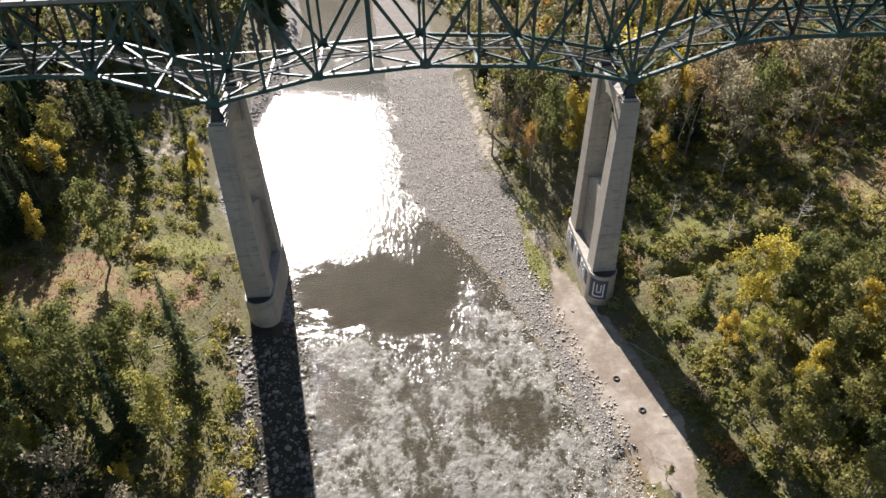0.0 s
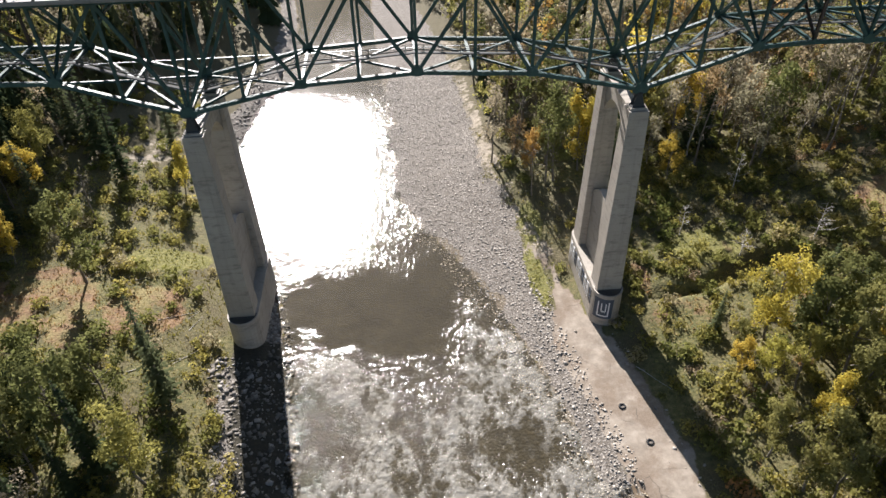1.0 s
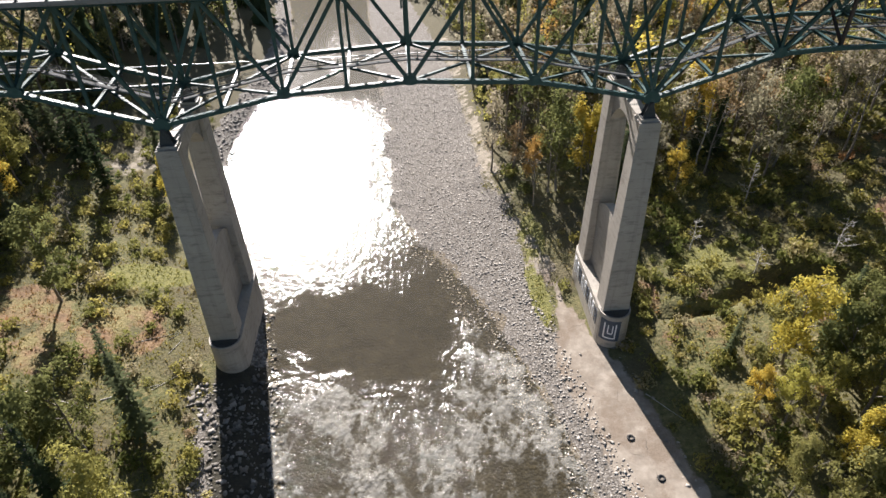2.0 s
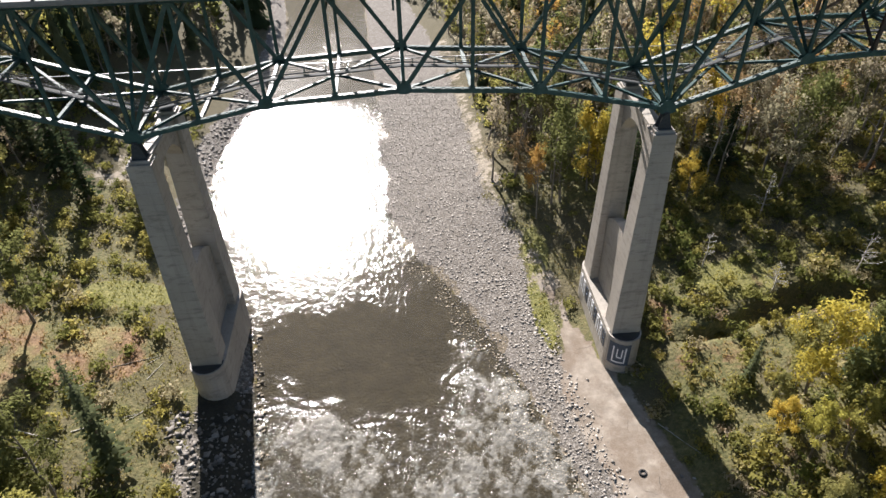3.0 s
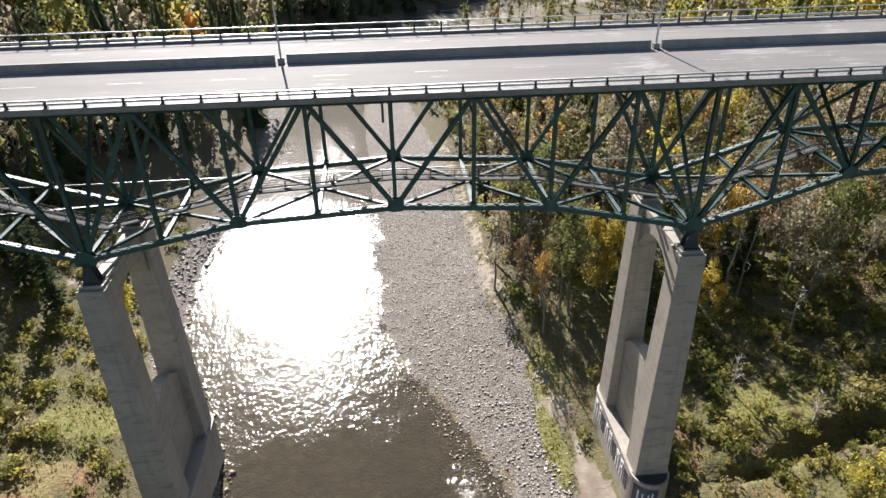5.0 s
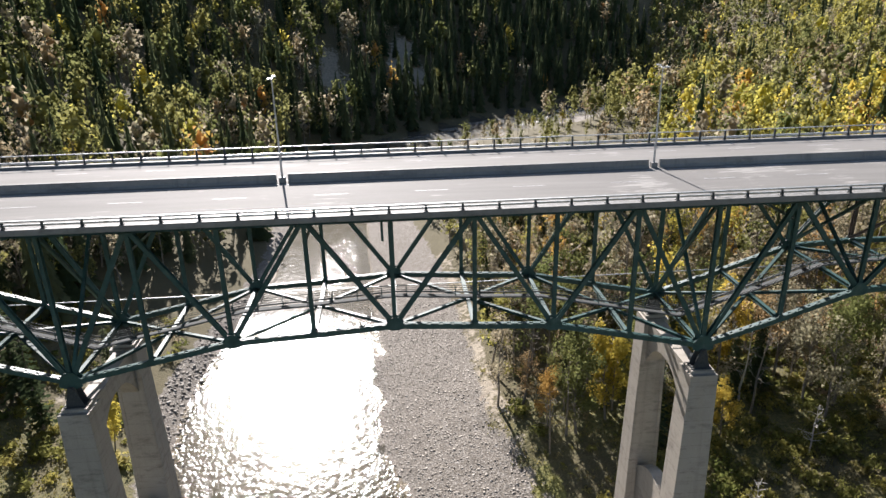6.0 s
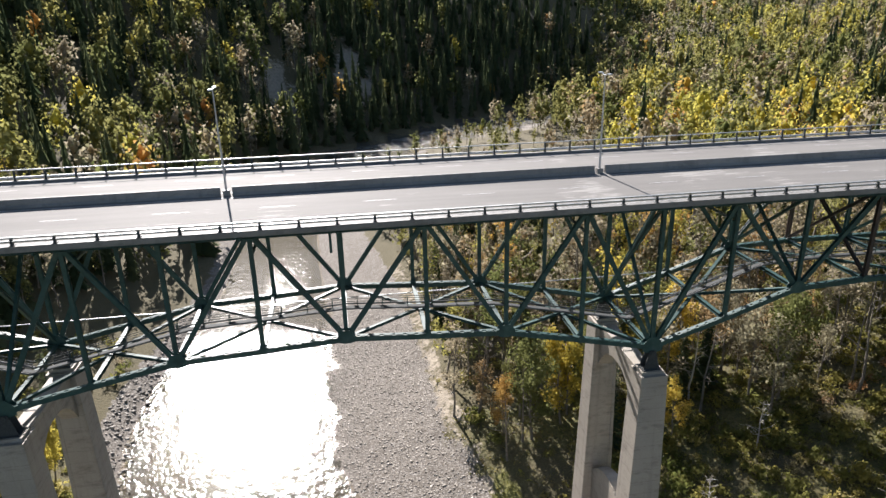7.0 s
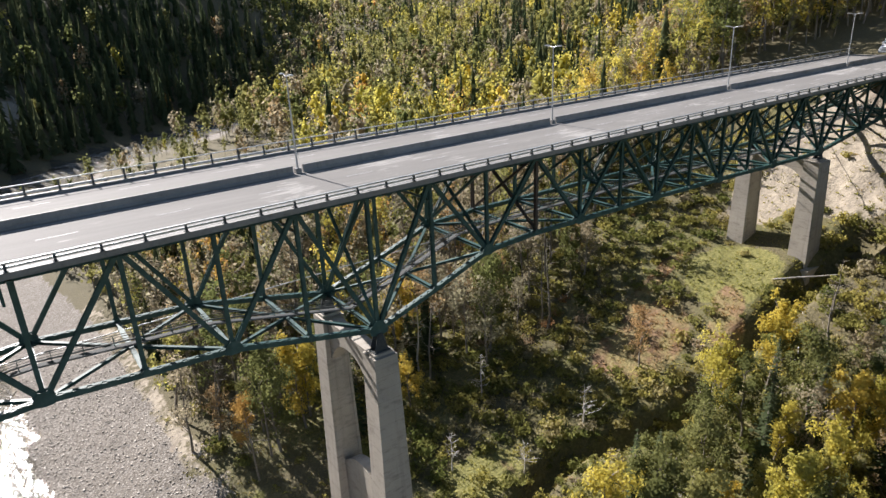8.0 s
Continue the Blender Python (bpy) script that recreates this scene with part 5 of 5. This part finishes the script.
# far woods in two belts
far_leaf = [far_broadleaf(rng.uniform(18, 26), rng.uniform(4.4, 6.0), 6, 135, 0.7, False) for _ in range(8)]
far_con = [spire(rng.uniform(25, 36), rng.uniform(3.4, 4.4), 11, 7) for _ in range(6)]
vast_leaf = [(None, far_broadleaf(rng.uniform(18, 26), rng.uniform(5.5, 7.5), 5, 40, 1.25, False)[1]) for _ in range(6)]
vast_con = [(None, spire(rng.uniform(24, 36), 4.4, 7, 5)[1]) for _ in range(5)]
for name, y0, y1, x0, x1, gap, tl, tc in (("far", 135, 560, -420, 640, 9.4, far_leaf, far_con), ("hill", 560, 1150, -700, 1300, 14.5, vast_leaf, vast_con), ("ridge", 1150, 2300, -1300, 2200, 34.0, vast_leaf, vast_con)):
    x, y = scatter(x0, x1, y0, y1, gap)
    o, e, side = clearings(x, y)
    bar_open = 1 - step(e, 4, 9)
    keep = (rng.random(len(x)) < 0.95 * (1 - np.maximum(o, bar_open))) & in_sight(x, y)
    x, y, side = x[keep], y[keep], side[keep]
    low_growth = 1 - 0.5 * spot(x, y, 40, 250, 85, 115) * (side > 0)
    con = rng.random(len(x)) < conifer_share(x, y, side) * (low_growth > 0.8)
    hue = tree_hue(x, y, side)
    stand(name + "_broadleaf_woods", "distant autumn woods in yellow and green", "woods", rows_of(x[~con], y[~con], hue[~con], len(tl), 0.7, 1.25, low_growth[~con]), tl, [BARK, LEAF_W])
    stand(name + "_spruce_woods", "distant dark spruce forest on the valley side", "woods", rows_of(x[con], y[con], rng.random(con.sum()), len(tc), 0.65, 1.25), tc, [BARK, NEEDLES_W])

# more woods at the sides of the near valley
x, y = scatter(215, 620, -120, 135, 10.0)
keep = in_sight(x, y) & (np.abs(y - 6) > 20) & (rng.random(len(x)) < 0.9)
x, y = x[keep], y[keep]
stand("side_broadleaf_woods", "autumn woods in yellow and green above the road", "woods", rows_of(x, y, tree_hue(x, y, np.ones(len(x))), 8, 0.6, 1.1), far_leaf, [BARK, LEAF_W])
x, y = scatter(-420, -125, -60, 135, 7.4)
keep = in_sight(x, y) & (np.abs(y - 6) > 18) & (rng.random(len(x)) < 0.9)
stand("side_spruce_woods", "dark spruce forest on the valley side", "woods", rows_of(x[keep], y[keep], rng.random(keep.sum()), 6, 0.6, 1.1), far_con, [BARK, NEEDLES_W])

# young golden trees along the road above the bluff
x, y = scatter(132, 262, 17, 74, 5.0)
keep = in_sight(x, y) & (y > np.interp(x, (132, 150, 172, 190), (46, 46, 24, 17)))
x, y = x[keep], y[keep]
stand("roadside_woods", "young golden and green broadleaf trees above the road", "woods", rows_of(x, y, np.clip(0.4 + 0.18 * waves(x, y, 12, 1.0) + rng.normal(size=len(x)) * 0.12, 0.1, 0.72), 4, 0.4, 0.85), mid_leaf, [BARK, LEAF_W])

# shrubs
bushes = [bush(rng.uniform(1.0, 1.5), 145, 0.18) for _ in range(6)]
x, y = scatter(-95, 158, -52, 95, 2.45)
o, e, side = clearings(x, y)
z = zones(x, y)
o = np.maximum.reduce([z["gravel"] * np.where(side > 0, 1.0, 0.45), z["sand"], z["bed"], 0.95 * z["dry"], 0.92 * z["lush"], 0.97 * z["scree"]])
o = np.maximum(o, 0.8 * (np.abs(y - gully_line(x)) < 1.4) * (x > 38) * (x < 128))
for px in (30.48, -30.48, 121.92):
    o = np.maximum(o, spot(x, y, px, 6, 5, 11))
thick = np.where(side > 0, step(x, 33, 40) * 0.8 + 0.1, step(e, 4, 12) * 0.55) * (1 - o) * np.where(side > 0, step(e, 5, 10), step(e, 3, 6))
thick = np.where((side < 0) & (y < -8), thick * 1.25, thick)
keep = (rng.random(len(x)) < thick) & in_sight(x, y, 3)
x, y = x[keep], y[keep]
tint = np.clip(0.4 + 0.25 * waves(x, y, 14, 3.3) + rng.normal(size=len(x)) * 0.17, 0.02, 0.98)
stand("riverbank_shrubs", "low green and yellowing shrubs on the river banks", "shrubs", rows_of(x, y, tint, 6, 0.6, 1.9), bushes, [BARK, SHRUBS_W])

# grass tufts on the open ground
tufts = []
for _ in range(5):
    n = 9
    a = rng.random(n) * math.tau
    base = np.c_[np.cos(a), np.sin(a), np.zeros(n)] * rng.uniform(0.05, 0.35, n)[:, None]
    tip = base * 3.0 + np.c_[np.zeros((n, 2)), rng.uniform(0.2, 0.5, n)]
    w = np.c_[-np.sin(a), np.cos(a), np.zeros(n)] * 0.13
    v = np.stack([base - w, base + w, tip], 1).reshape(-1, 3)
    tufts.append((None, (v, np.arange(n * 3).reshape(-1, 3))))
GRASS = leaf_material("grass_blades", ((0.0, (0.21, 0.215, 0.05)), (0.35, (0.3, 0.28, 0.07)), (0.7, (0.36, 0.27, 0.12)), (1.0, (0.38, 0.23, 0.11))), "tint", 0.6)
x, y = scatter(-85, 150, -52, 48, 0.85)
z = zones(x, y)
e, side = bank(x, y)
open_ground = np.maximum(np.where(side > 0, step(e, 14, 18) * 0.5, step(e, 7, 11) * 0.85), np.maximum(z["dry"], z["lush"])) * (1 - np.maximum.reduce([z["gravel"], z["sand"], z["bed"]]))
keep = (rng.random(len(x)) < open_ground) & in_sight(x, y, 3)
x, y = x[keep], y[keep]
tint = np.clip(0.38 + 0.5 * z["dry"][keep] - 0.25 * z["lush"][keep] + rng.normal(size=len(x)) * 0.15, 0, 1)
stand("grass", "tufts of green and dry brown grass", "grass", rows_of(x, y, tint, 5, 0.5, 1.5), tufts, [BARK, GRASS])


# stones of the bars and the banks
def stone():
    me = bmesh.new()
    bmesh.ops.create_cube(me, size=1.35)
    bmesh.ops.triangulate(me, faces=me.faces)
    for v in me.verts:
        v.co *= rng.uniform(0.6, 1.25)
        v.co.x += rng.uniform(-0.25, 0.25)
        v.co.y += rng.uniform(-0.25, 0.25)
    v = np.array([q.co[:] for q in me.verts]) * [1.0, rng.uniform(0.6, 0.95), rng.uniform(0.3, 0.45)]
    f = np.array([[q.index for q in p.verts] for p in me.faces])
    me.free()
    return None, (v, f)


stones = [stone() for _ in range(8)]
ROCKS = Mat("mixed_river_stones", 0.85)
hue_of = ROCKS.t.nodes.new("ShaderNodeNewGeometry").outputs["Random Per Island"]
ROCKS.colour(ROCKS.mix(ROCKS.span(ROCKS.noise(4, 5), 0.3, 0.7, 0, 0.5), ROCKS.ramp(hue_of, (0.0, (0.2, 0.18, 0.155)), (0.5, (0.32, 0.29, 0.25)), (1.0, (0.5, 0.46, 0.41))), (0.17, 0.15, 0.125)))
ROCKS.bump(ROCKS.noise(9, 4), 0.4, 0.04)


# dark cobbles, their colour also deepening the pier's shadow on the bank
BANK = Mat("dark_bank_cobbles", 0.8)
BANK.colour(BANK.mix(BANK.span(BANK.noise(4, 5), 0.3, 0.7, 0, 0.5), BANK.ramp(BANK.t.nodes.new("ShaderNodeNewGeometry").outputs["Random Per Island"], (0.0, (0.1, 0.09, 0.075)), (0.6, (0.2, 0.18, 0.155)), (1.0, (0.38, 0.35, 0.31))), (0.1, 0.09, 0.075)))
BANK.bump(BANK.noise(9, 4), 0.4, 0.04)


BED = Mat("wet_olive_brown_rock", 0.6)
BED.colour(BED.mix(BED.span(BED.noise(3, 5), 0.3, 0.7, 0, 0.6), BED.ramp(BED.t.nodes.new("ShaderNodeNewGeometry").outputs["Random Per Island"], (0.0, (0.03, 0.026, 0.015)), (0.7, (0.06, 0.052, 0.028)), (1.0, (0.115, 0.098, 0.055))), (0.028, 0.025, 0.014)))
BED_ROCK = BED.m


def strew(name, label, x, y, lo, hi, power=3.0, sink=0.15, rock=ROCKS.m):
    n = len(x)
    size = lo + (hi - lo) * rng.random(n) ** power
    rows = np.stack([x, y, height(x, y) + size * (0.24 - sink), size, rng.uniform(0, math.tau, n), rng.random(n), rng.integers(0, 8, n)], 1)
    stand(name, label, "stones", rows, stones, [rock, rock])


x, y = scatter(-14, 34, -45, 105, 0.4)
e, side = bank(x, y)
g = zones(x, y)
wide = np.interp(y, (-60, -30, 0, 15, 40, 120, 200), (4, 4.5, 7.5, 12, 20, 20, 13))
keep = (side > 0) & (e > -4.5 + 3 * waves(x, y, 5, 1.0)) & (e < wide + 1) & (g["sand"] < 0.5) & (g["lush"] < 0.6) & (rng.random(len(x)) < np.where(e < 4, 0.8, 0.6))
strew("bar_stones", "pale grey river stones of the gravel bar", x[keep], y[keep], 0.07, 0.34, 3.0)
x, y = scatter(8, 34, -46, 22, 0.36)
e, side = bank(x, y)
keep = (side > 0) & (np.abs(e - np.interp(y, (-45, -20, 5, 20), (3.2, 4.2, 6.0, 8.0)) - 1.2 * waves(x, y, 4, 2.0)) < 2.2 * rng.random(len(x))) & (rng.random(len(x)) < 0.8)
strew("edge_stones", "larger grey stones along the edge of the sand", x[keep], y[keep], 0.09, 0.4, 2.2)
x, y = scatter(18, 40, -48, 8, 0.8)
e, side = bank(x, y)
mid = np.interp(y, (-45, -32, -20, -2, 12), (32, 29.5, 27.5, 25.0, 24.5))
keep = (side > 0) & (e > 1) & (rng.random(len(x)) < np.where(np.abs(np.abs(x - mid) - 5.5) < 1.3, 0.3, 0.012)) & (np.abs(x - mid) < 7.5)
strew("sand_stones", "scattered grey stones along the sand flat", x[keep], y[keep], 0.1, 0.5, 2.5)
x, y = scatter(-62, -18, -50, 110, 0.6)
e, side = bank(x, y)
keep = (side < 0) & (e > -2) & (e < np.where(y < -6, 10 + 4 * waves(x, y, 5, 2.0), np.where(y < 22, 2.0, 5))) & (rng.random(len(x)) < 0.62)
strew("bank_stones", "grey angular stones piled along the river bank", x[keep], y[keep], 0.16, 0.7, 2.4, 0.15, BANK.m)
x, y = scatter(-32, 20, -45, 34, 1.15)
e, side = bank(x, y)
keep = (e < -1) & (rng.random(len(x)) < 0.62)
strew("river_bed_stones", "brown stones on the bed of the shallow river", x[keep], y[keep], 0.16, 0.42, 2.0, 0.6, BED_ROCK)
x, y = scatter(-27, -6, -22, 12, 1.5)
e, side = bank(x, y)
keep = (e < -0.5) & (rng.random(len(x)) < 0.75 * spot(x, y, -18, -3, 10, 15))
strew("river_bed_slabs", "flat olive-brown slabs under the shallow water", x[keep], y[keep], 0.4, 0.9, 1.5, 0.8, BED_ROCK)

# dead trees and fallen logs
def dead_tree(at, h, lean=0.0, turn=0.0, limbs=22, label="bleached dead tree with bare branches", wood=DEAD):
    t = tagged(new("dead_tree", mesh_of("dead_tree", *snag(h, limbs), [wood], smooth=True)), label, "dead tree")
    t.matrix_basis = Matrix.Translation((at[0], at[1], ground_at(*at) - 0.15)) @ Matrix.Rotation(radians(turn), 4, "Z") @ Matrix.Rotation(radians(lean), 4, "X")
    return t


for px, py, h in ((49, 14, 7), (63, 24, 9), (57, 6, 6), (70, 6, 9), (78, -12, 10), (84, -8, 11), (60, 40, 15), (36, 44, 16), (72, 52, 18), (92, 60, 18), (66, -16, 8)):
    dead_tree((px, py), h, rng.uniform(-6, 6), rng.uniform(0, 360))


for px, py, h in ((83, 28, 20), (84.5, 31, 17), (73, 40, 21), (28, 37, 15), (24.5, 34, 14), (22, 46, 17), (33, 50, 19), (60, 36, 17), (66, 44, 20), (95, 41, 19), (47, 43, 17), (55, 52, 20), (79, 55, 20), (88, -15, 12), (107, -13, 11), (101, -16, 13), (-64, 30, 12)):
    dead_tree((px, py), h, rng.uniform(-7, 7), rng.uniform(0, 360), 15, "tall bare grey-brown tree stem with broken twigs", BARK)


def log(p, q, r):
    r = r * 0.6
    a, b = Vector((*p, ground_at(*p) + r * 0.7)), Vector((*q, ground_at(*q) + r * 0.7))
    pts = [a + (b - a) * f + Vector((0, 0, 0.05 * math.sin(f * 9))) for f in (0, 0.3, 0.6, 1)]
    s = tube_mesh([tuple(v) for v in pts], [r, r * 0.9, r * 0.75, r * 0.4], 7)
    tagged(new("fallen_log", mesh_of("fallen_log", *s, [DEAD], smooth=True)), "bleached fallen log lying in the grass", "log")


for p, q, r in (((-58, -9), (-48, -12), 0.2), ((-47, -10.5), (-40, -7), 0.18), ((-52, -4), (-46, -1), 0.15), ((-44, -27), (-38, -24.5), 0.16), ((112, 0), (121, -9), 0.28), ((100, -12), (108, -8), 0.2), ((32.5, -13.5), (36.5, -19), 0.09), ((-45.5, 1.5), (-39.5, 4.5), 0.09), ((-40.2, -0.5), (-38.8, 3.2), 0.1), ((-41, 2.5), (-39.3, 4.6), 0.08), ((-52, 12), (-49.5, 13.5), 0.1), ((-37, -4), (-41, -8.5), 0.12), ((-60, 12), (-57.5, 17), 0.09)):
    log(p, q, r)
# old tyres half sunk in the sand
for px, py in ((28.2, -20.5), (30.3, -27.2)):
    n, m = 20, 8
    a, b = np.meshgrid(np.arange(n) * math.tau / n, np.arange(m) * math.tau / m, indexing="ij")
    v = np.stack([(0.42 + 0.16 * np.cos(b)) * np.cos(a), (0.42 + 0.16 * np.cos(b)) * np.sin(a), 0.13 * np.sin(b)], 2).reshape(-1, 3)
    i = np.arange(n * m).reshape(n, m)
    p, q, r, t = i, np.roll(i, -1, 0), np.roll(np.roll(i, -1, 0), -1, 1), np.roll(i, -1, 1)
    f = np.concatenate([np.stack([k.ravel() for k in (p, q, r)], 1), np.stack([k.ravel() for k in (p, r, t)], 1)])
    ob = tagged(new("old_tyre", mesh_of("old_tyre", v, f, [RUBBER], smooth=True)), "old black tyre half sunk in the sand", "tyre")
    ob.location = (px, py, ground_at(px, py) + 0.06)
